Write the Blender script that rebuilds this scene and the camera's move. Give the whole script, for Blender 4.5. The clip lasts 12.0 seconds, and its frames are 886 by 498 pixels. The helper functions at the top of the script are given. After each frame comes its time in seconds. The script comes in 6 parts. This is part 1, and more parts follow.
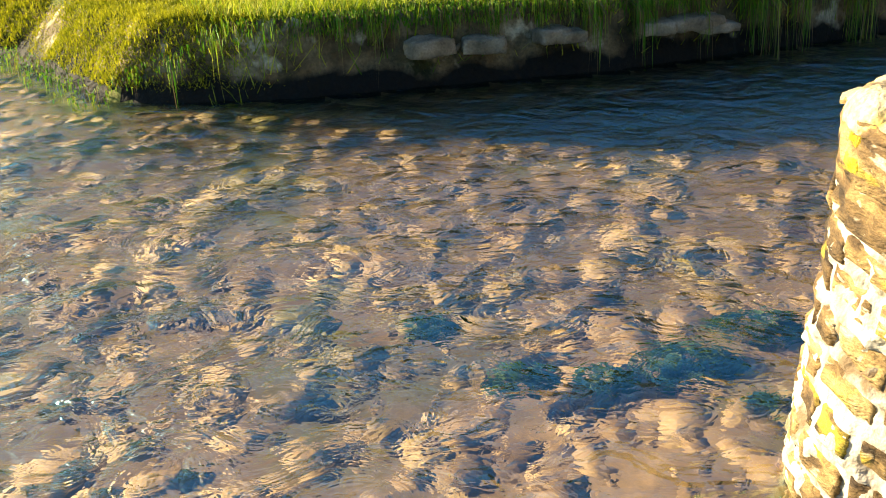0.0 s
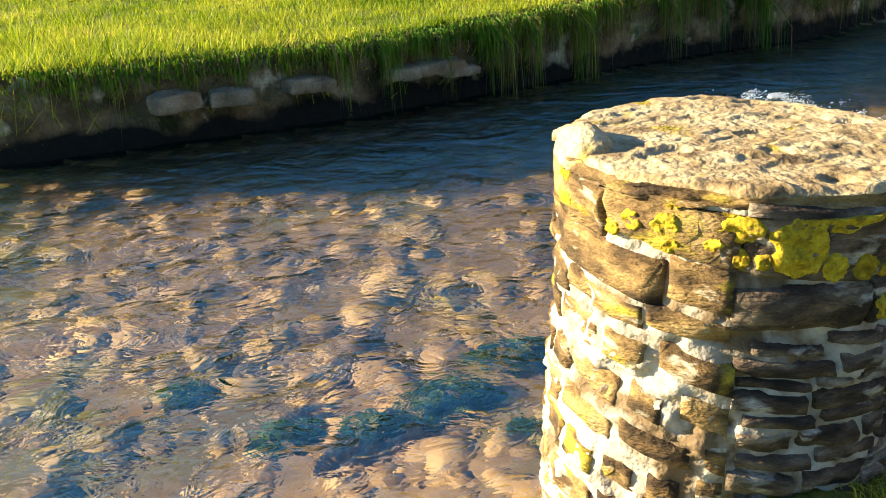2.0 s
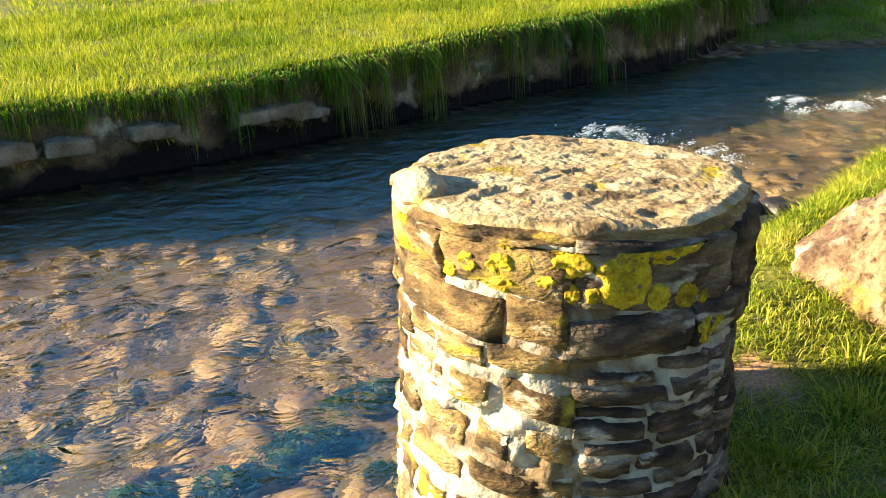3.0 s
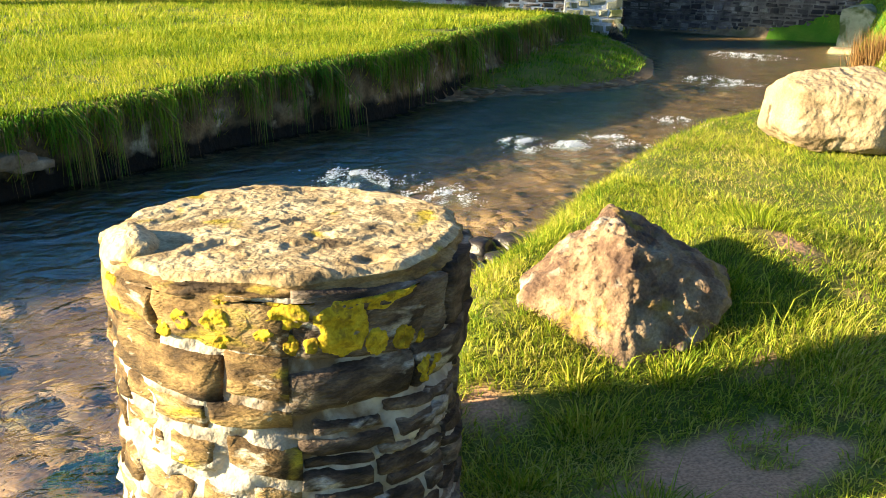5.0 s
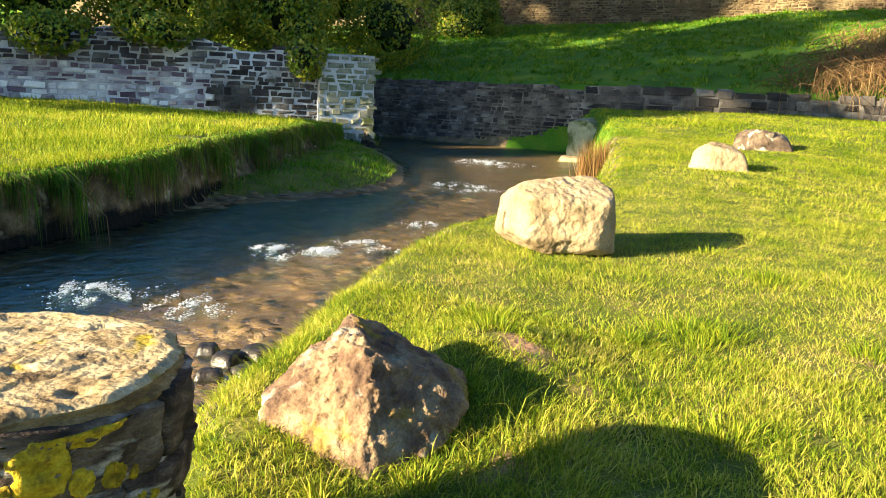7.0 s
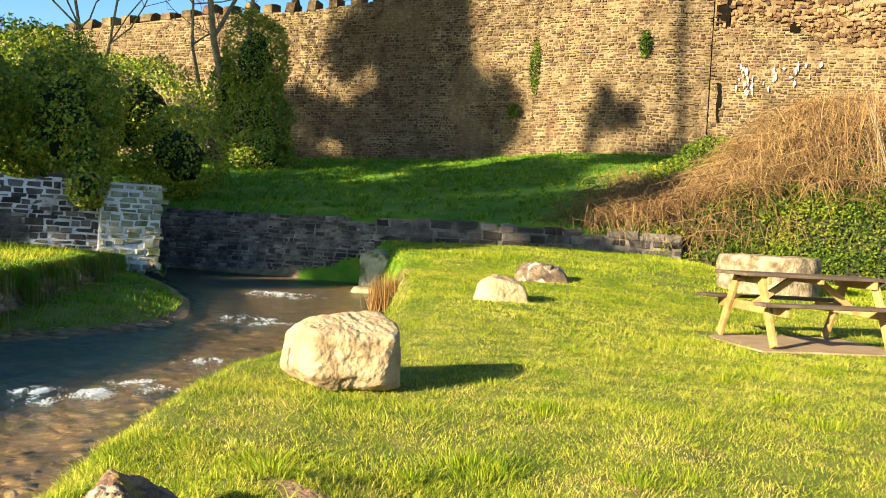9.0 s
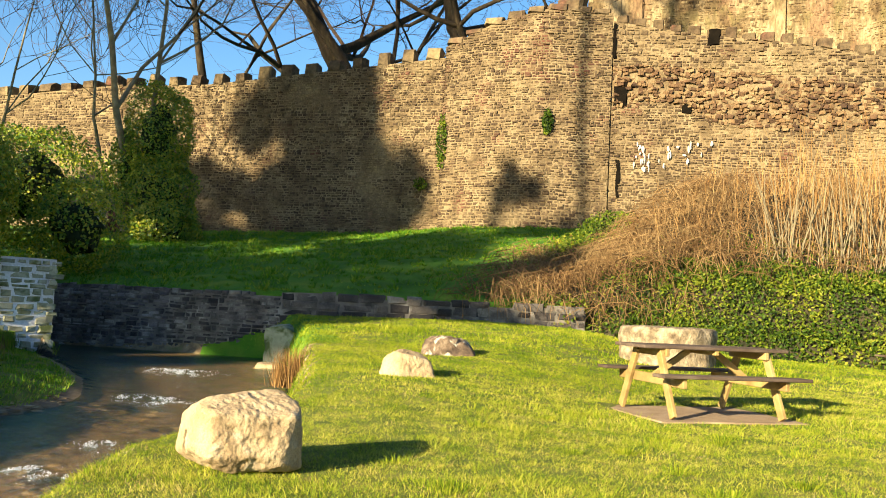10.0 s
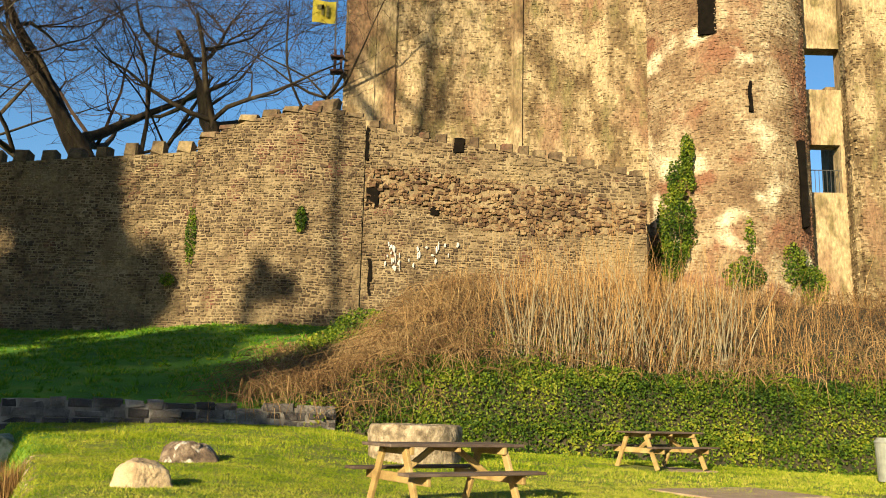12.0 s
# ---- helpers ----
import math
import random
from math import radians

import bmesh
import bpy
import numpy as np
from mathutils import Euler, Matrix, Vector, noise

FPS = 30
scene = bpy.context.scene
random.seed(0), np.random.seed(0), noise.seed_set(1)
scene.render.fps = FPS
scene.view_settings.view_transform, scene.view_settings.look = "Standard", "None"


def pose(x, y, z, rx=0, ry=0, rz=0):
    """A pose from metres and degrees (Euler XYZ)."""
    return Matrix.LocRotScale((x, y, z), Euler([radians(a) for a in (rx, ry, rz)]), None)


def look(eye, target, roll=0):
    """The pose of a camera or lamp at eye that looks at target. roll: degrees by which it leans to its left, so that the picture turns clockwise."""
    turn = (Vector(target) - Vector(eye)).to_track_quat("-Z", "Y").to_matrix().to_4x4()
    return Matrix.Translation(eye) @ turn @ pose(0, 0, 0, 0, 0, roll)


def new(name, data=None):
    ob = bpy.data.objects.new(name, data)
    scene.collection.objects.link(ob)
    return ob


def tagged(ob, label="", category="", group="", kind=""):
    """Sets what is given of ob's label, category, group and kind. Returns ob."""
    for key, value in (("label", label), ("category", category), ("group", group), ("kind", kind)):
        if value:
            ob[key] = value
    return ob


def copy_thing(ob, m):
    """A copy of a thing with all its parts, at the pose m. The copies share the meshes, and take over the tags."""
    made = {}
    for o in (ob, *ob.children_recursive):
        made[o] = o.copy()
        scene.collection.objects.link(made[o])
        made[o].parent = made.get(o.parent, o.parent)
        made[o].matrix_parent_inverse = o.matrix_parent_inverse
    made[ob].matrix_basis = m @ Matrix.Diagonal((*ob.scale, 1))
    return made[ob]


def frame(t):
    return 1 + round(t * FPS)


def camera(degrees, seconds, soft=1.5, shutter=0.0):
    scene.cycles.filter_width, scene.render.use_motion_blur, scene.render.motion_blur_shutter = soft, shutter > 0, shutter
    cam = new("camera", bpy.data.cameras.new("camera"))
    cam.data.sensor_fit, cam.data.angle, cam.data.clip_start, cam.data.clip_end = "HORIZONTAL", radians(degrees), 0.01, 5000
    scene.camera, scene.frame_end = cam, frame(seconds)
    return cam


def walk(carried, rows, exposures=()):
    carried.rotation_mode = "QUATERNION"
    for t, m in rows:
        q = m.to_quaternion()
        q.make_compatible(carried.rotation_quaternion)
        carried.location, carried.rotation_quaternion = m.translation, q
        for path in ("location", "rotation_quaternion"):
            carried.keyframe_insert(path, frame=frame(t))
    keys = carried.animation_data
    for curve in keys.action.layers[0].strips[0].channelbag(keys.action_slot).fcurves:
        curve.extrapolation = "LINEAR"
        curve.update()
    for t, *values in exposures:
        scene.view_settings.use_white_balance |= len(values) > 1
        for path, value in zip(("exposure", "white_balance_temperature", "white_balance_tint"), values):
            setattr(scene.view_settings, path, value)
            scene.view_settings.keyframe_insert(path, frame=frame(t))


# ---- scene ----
cam = camera(53.1, 12.0, soft=1.0)
PATH = [
    (0, (0.000, -0.000, 0.860), (-0.0292, 1.8156, 0.0220), -2.19),
    (0.5, (0.025, 0.011, 0.853), (0.1047, 1.8260, 0.0168), -2.26),
    (1, (0.037, 0.014, 0.854), (0.2232, 1.8243, 0.0252), -2.00),
    (1.5, (0.052, 0.014, 0.856), (0.3668, 1.8202, 0.0569), -1.51),
    (2, (0.070, 0.010, 0.862), (0.5363, 1.8011, 0.1036), -1.29),
    (2.5, (0.090, 0.008, 0.869), (0.7088, 1.7690, 0.1500), -1.35),
    (3, (0.108, 0.000, 0.876), (0.8730, 1.7159, 0.1899), -0.87),
    (5, (0.167, -0.036, 0.888), (1.4000, 1.4222, 0.2925), 0.92),
    (5.5, (0.182, -0.044, 0.893), (1.5085, 1.3473, 0.3414), 0.98),
    (6, (0.193, -0.056, 0.902), (1.6176, 1.2589, 0.4113), 1.25),
    (6.5, (0.202, -0.070, 0.910), (1.7298, 1.1489, 0.4857), 2.04),
    (7, (0.214, -0.084, 0.919), (1.8388, 1.0267, 0.5622), 2.59),
    (9, (0.252, -0.132, 0.959), (2.1104, 0.6053, 0.9136), 3.24),
    (9.5, (0.252, -0.153, 0.971), (2.1454, 0.4892, 1.0172), 2.92),
    (10, (0.249, -0.167, 0.982), (2.1677, 0.3831, 1.1105), 2.89),
    (10.5, (0.247, -0.182, 0.993), (2.1877, 0.2592, 1.1945), 2.92),
    (11, (0.237, -0.204, 0.999), (2.1934, 0.1217, 1.2544), 2.68),
    (11.5, (0.224, -0.217, 1.005), (2.1907, -0.0348, 1.3166), 2.19),
    (12, (0.230, -0.238, 1.013), (2.1962, -0.2250, 1.3777), 1.41),
]
walk(cam, [(t, look(eye, target, roll)) for t, eye, target, roll in PATH],
     [(0.0, 2.30), (4.0, 2.36), (7.0, 2.38), (9.5, 2.20), (11.0, 1.84), (12.0, 1.60)])

# ---- world, sun ----
SUN_EL, SUN_AZ = radians(17.0), radians(155.0)   # low afternoon sun
sun_dir = Vector((math.cos(SUN_EL) * math.cos(SUN_AZ), math.cos(SUN_EL) * math.sin(SUN_AZ), math.sin(SUN_EL)))
world = bpy.data.worlds.new("sky")
scene.world = world
world.use_nodes = True
wn = world.node_tree.nodes
sky = wn.new("ShaderNodeTexSky")
sky.sky_type, sky.sun_disc = "NISHITA", False
sky.sun_elevation, sky.sun_rotation = SUN_EL, math.pi / 2 - SUN_AZ
sky.ozone_density, sky.dust_density = 2.5, 0.5
vivid = wn.new("ShaderNodeHueSaturation")
vivid.inputs["Saturation"].default_value = 1.22
world.node_tree.links.new(sky.outputs[0], vivid.inputs["Color"])
world.node_tree.links.new(vivid.outputs[0], wn["Background"].inputs[0])
wn["Background"].inputs[1].default_value = 0.056
sun = new("sun", bpy.data.lights.new("sun", "SUN"))
sun.data.energy, sun.data.angle, sun.data.color = 5.0, radians(0.6), (1.0, 0.82, 0.51)
sun.rotation_mode = "QUATERNION"
sun.rotation_quaternion = sun_dir.to_track_quat("Z", "Y")

# ---- materials ----
ALBEDO_SCALE = 0.52   # lowers every base colour so the sky reads brighter at this exposure


def material(name, ramp, scale=8.0, rough=0.85, bump=0.4, bump_scale=40.0, detail=8.0, fine=None, island=0.0, obj=0.0,
             spec=0.3, distortion=0.0, stretch=(1, 1, 1), second=None, moss=None, trans=0.0, worn=None, wet_shade=None, albedo_scale=ALBEDO_SCALE):
    """Two scales of noise into a colour ramp, fine grain on top, random per island or object, and a bump."""
    m = bpy.data.materials.new(name)
    m.use_nodes = True
    dull = lambda c: (*[albedo_scale * q for q in c], 1)  # noqa: E731
    nt = m.node_tree
    n, l = nt.nodes, nt.links
    b = n["Principled BSDF"]
    b.inputs["Roughness"].default_value = rough
    b.inputs["Specular IOR Level"].default_value = spec
    geo = n.new("ShaderNodeNewGeometry")
    mp = n.new("ShaderNodeMapping")
    mp.inputs["Scale"].default_value = stretch
    l.new(geo.outputs["Position"], mp.inputs["Vector"])

    def tex(s, d=detail, dist=distortion):
        t = n.new("ShaderNodeTexNoise")
        t.inputs["Scale"].default_value, t.inputs["Detail"].default_value = s, d
        t.inputs["Distortion"].default_value = dist
        l.new(mp.outputs[0], t.inputs["Vector"])
        return t

    def mathn(op, a, c):
        q = n.new("ShaderNodeMath")
        q.operation = op
        for k, v in ((0, a), (1, c)):
            if isinstance(v, (int, float)):
                q.inputs[k].default_value = v
            else:
                l.new(v, q.inputs[k])
        return q.outputs[0]

    v = tex(scale).outputs["Fac"]
    if island:
        v = mathn("ADD", v, mathn("MULTIPLY", mathn("SUBTRACT", geo.outputs["Random Per Island"], 0.5), island))
    if obj:
        oi = n.new("ShaderNodeObjectInfo")
        v = mathn("ADD", v, mathn("MULTIPLY", mathn("SUBTRACT", oi.outputs["Random"], 0.5), obj))
    cr = n.new("ShaderNodeValToRGB")
    el = cr.color_ramp.elements
    while len(el) < len(ramp):
        el.new(0.5)
    for e, (p, c) in zip(el, ramp):
        e.position, e.color = p, dull(c)
    l.new(v, cr.inputs[0])
    col = cr.outputs[0]

    def over(colour, s, lo, hi, base):
        t = tex(s, 6.0, 0.3)
        r = n.new("ShaderNodeMapRange")
        r.inputs["From Min"].default_value, r.inputs["From Max"].default_value = lo, hi
        l.new(t.outputs["Fac"], r.inputs["Value"])
        x = n.new("ShaderNodeMix")
        x.data_type = "RGBA"
        l.new(r.outputs[0], x.inputs["Factor"])
        l.new(base, x.inputs["A"])
        x.inputs["B"].default_value = dull(colour)
        return x.outputs["Result"]

    if second:
        col = over(*second, col)
    if moss:
        col = over(*moss, col)
    if worn:
        at = n.new("ShaderNodeAttribute")
        at.attribute_name = worn[0]
        x = n.new("ShaderNodeMix")
        x.data_type = "RGBA"
        l.new(at.outputs["Fac"], x.inputs["Factor"])
        l.new(col, x.inputs["A"])
        x.inputs["B"].default_value = dull(worn[1])
        col = x.outputs["Result"]
    # darkens the colour below a height, for wet earth and undercut shade
    if wet_shade:
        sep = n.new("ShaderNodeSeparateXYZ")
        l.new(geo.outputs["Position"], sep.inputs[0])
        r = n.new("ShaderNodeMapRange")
        r.inputs["From Min"].default_value, r.inputs["From Max"].default_value = wet_shade[1], wet_shade[0]
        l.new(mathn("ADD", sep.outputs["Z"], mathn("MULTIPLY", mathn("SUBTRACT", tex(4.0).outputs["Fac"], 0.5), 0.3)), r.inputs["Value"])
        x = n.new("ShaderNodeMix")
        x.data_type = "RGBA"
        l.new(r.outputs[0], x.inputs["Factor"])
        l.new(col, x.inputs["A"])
        x.inputs["B"].default_value = dull(wet_shade[2])
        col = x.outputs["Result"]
    if fine:
        g = tex(fine[0], 3.0)
        x = n.new("ShaderNodeMix")
        x.data_type, x.blend_type = "RGBA", "OVERLAY"
        x.inputs["Factor"].default_value = fine[1]
        l.new(col, x.inputs["A"])
        l.new(g.outputs["Fac"], x.inputs["B"])
        col = x.outputs["Result"]
    l.new(col, b.inputs["Base Color"])
    if bump:
        bt = tex(bump_scale, 6.0)
        bp = n.new("ShaderNodeBump")
        bp.inputs["Strength"].default_value, bp.inputs["Distance"].default_value = bump, 0.6 / bump_scale
        l.new(bt.outputs["Fac"], bp.inputs["Height"])
        l.new(bp.outputs[0], b.inputs["Normal"])
    if trans:
        tr = n.new("ShaderNodeBsdfTranslucent")
        l.new(col, tr.inputs["Color"])
        ms = n.new("ShaderNodeMixShader")
        ms.inputs[0].default_value = trans
        l.new(b.outputs[0], ms.inputs[1])
        l.new(tr.outputs[0], ms.inputs[2])
        l.new(ms.outputs[0], n["Material Output"].inputs["Surface"])
    return m


M_SOIL = material("lawn_ground", [(0.25, (0.080, 0.125, 0.010)), (0.5, (0.18, 0.22, 0.022)), (0.72, (0.32, 0.30, 0.06))], 3.0, 0.95, 0.7, 45,
                  second=((0.34, 0.24, 0.08), 3.4, 0.64, 0.76), fine=(130, 0.9), worn=("bare", (0.82, 0.46, 0.27)))
# greener than the lawn: the slope's shaded look is put into these colours
M_SHADE_TURF = material("shade_green_ground", [(0.25, (0.05, 0.17, 0.006)), (0.5, (0.10, 0.28, 0.008)), (0.75, (0.30, 0.40, 0.03))], 1.0, 0.95, 0.9, 30, fine=(60, 0.6))
M_SHADE_BLADE = material("shade_green_blades", [(0.15, (0.07, 0.25, 0.005)), (0.5, (0.17, 0.44, 0.010)), (0.85, (0.50, 0.60, 0.05))], 0.6, 0.6, 0, island=0.7, spec=0.25, trans=0.35)
M_BED = material("stream_bed", [(0.3, (0.14, 0.095, 0.058)), (0.5, (0.26, 0.185, 0.100)), (0.7, (0.39, 0.29, 0.165))], 6, 0.7, 0.15, 25, second=((0.17, 0.17, 0.05), 1.8, 0.52, 0.66), fine=(50, 0.5))
# dark foot: wet earth plus the shade of an undercut, both in the colour
M_BANK = material("earth_bank", [(0.3, (0.075, 0.052, 0.022)), (0.5, (0.25, 0.175, 0.085)), (0.7, (0.46, 0.35, 0.20))], 6, 0.95, 1.0, 14, second=((0.76, 0.64, 0.44), 5, 0.57, 0.64), moss=((0.05, 0.055, 0.015), 3.5, 0.56, 0.66), fine=(60, 0.7), wet_shade=(-0.21, -0.15, (0.010, 0.009, 0.006)))
# near-black: shade in the gaps of the ivy is put into this colour
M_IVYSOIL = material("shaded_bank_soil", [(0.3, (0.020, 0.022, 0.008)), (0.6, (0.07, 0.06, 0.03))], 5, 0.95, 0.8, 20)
M_GRASS = material("grass_blades", [(0.14, (0.10, 0.24, 0.008)), (0.42, (0.47, 0.62, 0.030)), (0.66, (0.86, 0.84, 0.10)), (0.90, (1.0, 0.86, 0.25))], 2.8, 0.65, 0, island=0.55, spec=0.25, trans=0.45)
M_GREEN = material("green_lawn_blades", [(0.14, (0.10, 0.23, 0.006)), (0.45, (0.36, 0.52, 0.016)), (0.70, (0.70, 0.74, 0.045)), (0.92, (0.95, 0.82, 0.16))], 1.2, 0.65, 0, island=0.55, spec=0.25, trans=0.45)
M_DRY = material("dry_grass_blades", [(0.2, (0.36, 0.26, 0.08)), (0.6, (0.80, 0.62, 0.23)), (0.9, (1.0, 0.86, 0.42))], 3, 0.8, 0, island=0.6, trans=0.2)
M_STRAW = material("dead_hanging_grass", [(0.2, (0.10, 0.075, 0.025)), (0.6, (0.30, 0.22, 0.08)), (0.9, (0.50, 0.39, 0.16))], 3, 0.85, 0, island=0.6, trans=0.15)
M_STONE_RED = material("pink_boulder", [(0.30, (0.085, 0.048, 0.036)), (0.45, (0.24, 0.145, 0.092)), (0.58, (0.44, 0.30, 0.18)), (0.76, (0.64, 0.52, 0.36))], 9, 0.9, 1.0, 45,
                       second=((0.58, 0.54, 0.45), 6, 0.60, 0.68), moss=((0.42, 0.28, 0.05), 5, 0.60, 0.68), fine=(120, 0.7))
M_STONE_DARK = material("dark_lichened_boulder", [(0.32, (0.05, 0.035, 0.028)), (0.5, (0.20, 0.14, 0.095)), (0.7, (0.40, 0.31, 0.22))], 6, 0.9, 0.9, 30, second=((0.72, 0.66, 0.55), 5, 0.56, 0.62), fine=(60, 0.6))
M_STONE_PALE = material("pale_boulder", [(0.25, (0.34, 0.235, 0.13)), (0.5, (0.58, 0.435, 0.26)), (0.75, (0.74, 0.59, 0.38))], 5, 0.9, 0.8, 30,
                        second=((0.68, 0.58, 0.42), 8, 0.58, 0.7), moss=((0.16, 0.12, 0.06), 6, 0.62, 0.70), fine=(90, 0.5))
M_PILLAR = material("pillar_stone", [(0.34, (0.05, 0.030, 0.016)), (0.46, (0.20, 0.122, 0.050)), (0.58, (0.45, 0.29, 0.115)), (0.78, (0.70, 0.50, 0.24))], 10, 0.88, 0.9, 70,
                    obj=0.16, stretch=(1, 1, 2.6), second=((0.75, 0.66, 0.50), 13, 0.62, 0.70), moss=((0.66, 0.50, 0.05), 6, 0.58, 0.68), fine=(170, 0.7))
M_MORTAR = material("lime_mortar", [(0.3, (0.34, 0.27, 0.19)), (0.5, (0.66, 0.60, 0.51)), (0.68, (0.84, 0.81, 0.75))], 9, 0.95, 0.9, 70,
                    second=((0.24, 0.165, 0.095), 9, 0.48, 0.62), albedo_scale=0.62)
M_LICHEN = material("yellow_lichen", [(0.28, (0.34, 0.22, 0.010)), (0.5, (0.68, 0.49, 0.018)), (0.75, (0.92, 0.72, 0.06))], 60, 0.95, 0.9, 160, obj=0.25, second=((0.36, 0.25, 0.03), 70, 0.54, 0.66), fine=(200, 0.6))
M_CASTLE = material("castle_masonry", [(0.15, (0.054, 0.034, 0.022)), (0.40, (0.115, 0.076, 0.043)), (0.6, (0.180, 0.128, 0.070)), (0.9, (0.32, 0.245, 0.142))], 1.6, 0.92, 0.7, 14,
                    island=0.42, second=((0.19, 0.085, 0.055), 0.7, 0.58, 0.70), moss=((0.34, 0.255, 0.135), 0.33, 0.54, 0.64), fine=(7, 0.8))
M_CASTLE_CORE = material("castle_mortar", [(0.3, (0.155, 0.108, 0.056)), (0.5, (0.29, 0.215, 0.120)), (0.8, (0.43, 0.34, 0.20))], 1.2, 0.95, 0.8, 10, fine=(12, 0.6))
M_KEEP = material("keep_render", [(0.32, (0.095, 0.058, 0.024)), (0.47, (0.235, 0.165, 0.082)), (0.62, (0.50, 0.385, 0.22))], 0.9, 0.92, 0.9, 5, detail=12.0,
                  stretch=(1, 1, 0.5), second=((0.29, 0.17, 0.095), 0.5, 0.52, 0.68), moss=((0.22, 0.175, 0.075), 1.3, 0.54, 0.68), fine=(9, 0.8), island=0.35)
M_WALL = material("grey_rubble_stone", [(0.2, (0.022, 0.020, 0.022)), (0.45, (0.060, 0.052, 0.050)), (0.65, (0.125, 0.110, 0.100)), (0.88, (0.30, 0.28, 0.25))], 2.5, 0.9, 0.8, 25,
                  obj=0.45, fine=(40, 0.4), albedo_scale=0.80)
M_WALL_CORE = material("grey_wall_mortar", [(0.3, (0.04, 0.037, 0.035)), (0.6, (0.16, 0.145, 0.13)), (0.8, (0.42, 0.40, 0.37))], 3.0, 0.95, 0.7, 20, albedo_scale=0.98)
M_WOOD = material("weathered_pine", [(0.25, (0.300, 0.190, 0.068)), (0.5, (0.500, 0.342, 0.128)), (0.75, (0.620, 0.456, 0.204))], 6, 0.75, 0.5, 60, stretch=(1, 0.15, 1), fine=(80, 0.3), obj=0.15)
M_WOOD_TOP = material("grey_weathered_board", [(0.3, (0.088, 0.060, 0.045)), (0.5, (0.149, 0.105, 0.080)), (0.7, (0.209, 0.155, 0.120))], 6, 0.8, 0.5, 60, stretch=(1, 0.15, 1), fine=(80, 0.3), obj=0.15)
M_PAD = material("concrete_pad", [(0.3, (0.36, 0.25, 0.16)), (0.6, (0.50, 0.37, 0.25)), (0.8, (0.58, 0.46, 0.33))], 4, 0.9, 0.4, 60, fine=(90, 0.4))
M_BARK = material("tree_bark", [(0.3, (0.020, 0.015, 0.010)), (0.55, (0.060, 0.042, 0.024)), (0.8, (0.13, 0.105, 0.05))], 4, 0.95, 0.8, 18, stretch=(1, 1, 0.3))
M_TWIG = material("bare_twigs", [(0.3, (0.045, 0.026, 0.018)), (0.7, (0.11, 0.07, 0.04))], 3, 0.9, 0, island=0.4)
M_PALEBARK = material("pale_stem_bark", [(0.3, (0.22, 0.18, 0.11)), (0.6, (0.38, 0.32, 0.2)), (0.8, (0.5, 0.44, 0.3))], 5, 0.9, 0.6, 20)
M_LEAF = material("evergreen_leaves", [(0.1, (0.06, 0.17, 0.010)), (0.40, (0.20, 0.38, 0.014)), (0.66, (0.48, 0.55, 0.025)), (0.92, (0.72, 0.66, 0.05))], 0.7, 0.4, 0, island=0.8, spec=0.5, trans=0.3)
M_IVY = material("ivy_leaves", [(0.28, (0.016, 0.045, 0.004)), (0.46, (0.070, 0.140, 0.008)), (0.64, (0.20, 0.26, 0.016)), (0.85, (0.40, 0.40, 0.04))], 0.8, 0.55, 0, island=0.40, spec=0.15, trans=0.2)
M_STEM = material("dry_reed_stems", [(0.1, (0.15, 0.070, 0.020)), (0.5, (0.38, 0.205, 0.062)), (0.9, (0.64, 0.43, 0.18))], 0.6, 0.85, 0, island=0.6, trans=0.1)
# near-black, so the shade inside openings is in the colour
M_DARK = material("opening_shade", [(0.3, (0.006, 0.005, 0.004)), (0.7, (0.014, 0.011, 0.008))], 4, 1.0, 0.3, 20, spec=0.05)
M_CORE = material("shrub_inner_shade", [(0.3, (0.012, 0.022, 0.005)), (0.7, (0.04, 0.06, 0.012))], 4, 0.95, 0.5, 10)
M_PEBBLE = material("bed_pebbles", [(0.1, (0.090, 0.060, 0.036)), (0.4, (0.26, 0.182, 0.092)), (0.65, (0.39, 0.285, 0.148)), (0.92, (0.62, 0.50, 0.31))], 3, 0.6, 0.4, 60, island=0.62,
                    moss=((0.19, 0.19, 0.05), 1.6, 0.54, 0.66))
M_FOAM = material("white_foam", [(0.3, (0.46, 0.54, 0.64)), (0.7, (0.78, 0.82, 0.88))], 20, 0.5, 0.8, 60, trans=0.4, albedo_scale=1.0)
M_IRON = material("dark_iron", [(0.3, (0.03, 0.028, 0.026)), (0.7, (0.08, 0.075, 0.07))], 20, 0.6, 0.2, 80, spec=0.5)
M_FLAG = material("yellow_cloth", [(0.3, (0.62, 0.50, 0.03)), (0.7, (0.75, 0.65, 0.08))], 8, 0.8, 0.2, 60, trans=0.3)
M_RUST = material("red_brown_paint", [(0.3, (0.05, 0.014, 0.010)), (0.7, (0.10, 0.03, 0.02))], 8, 0.7, 0.3, 40)


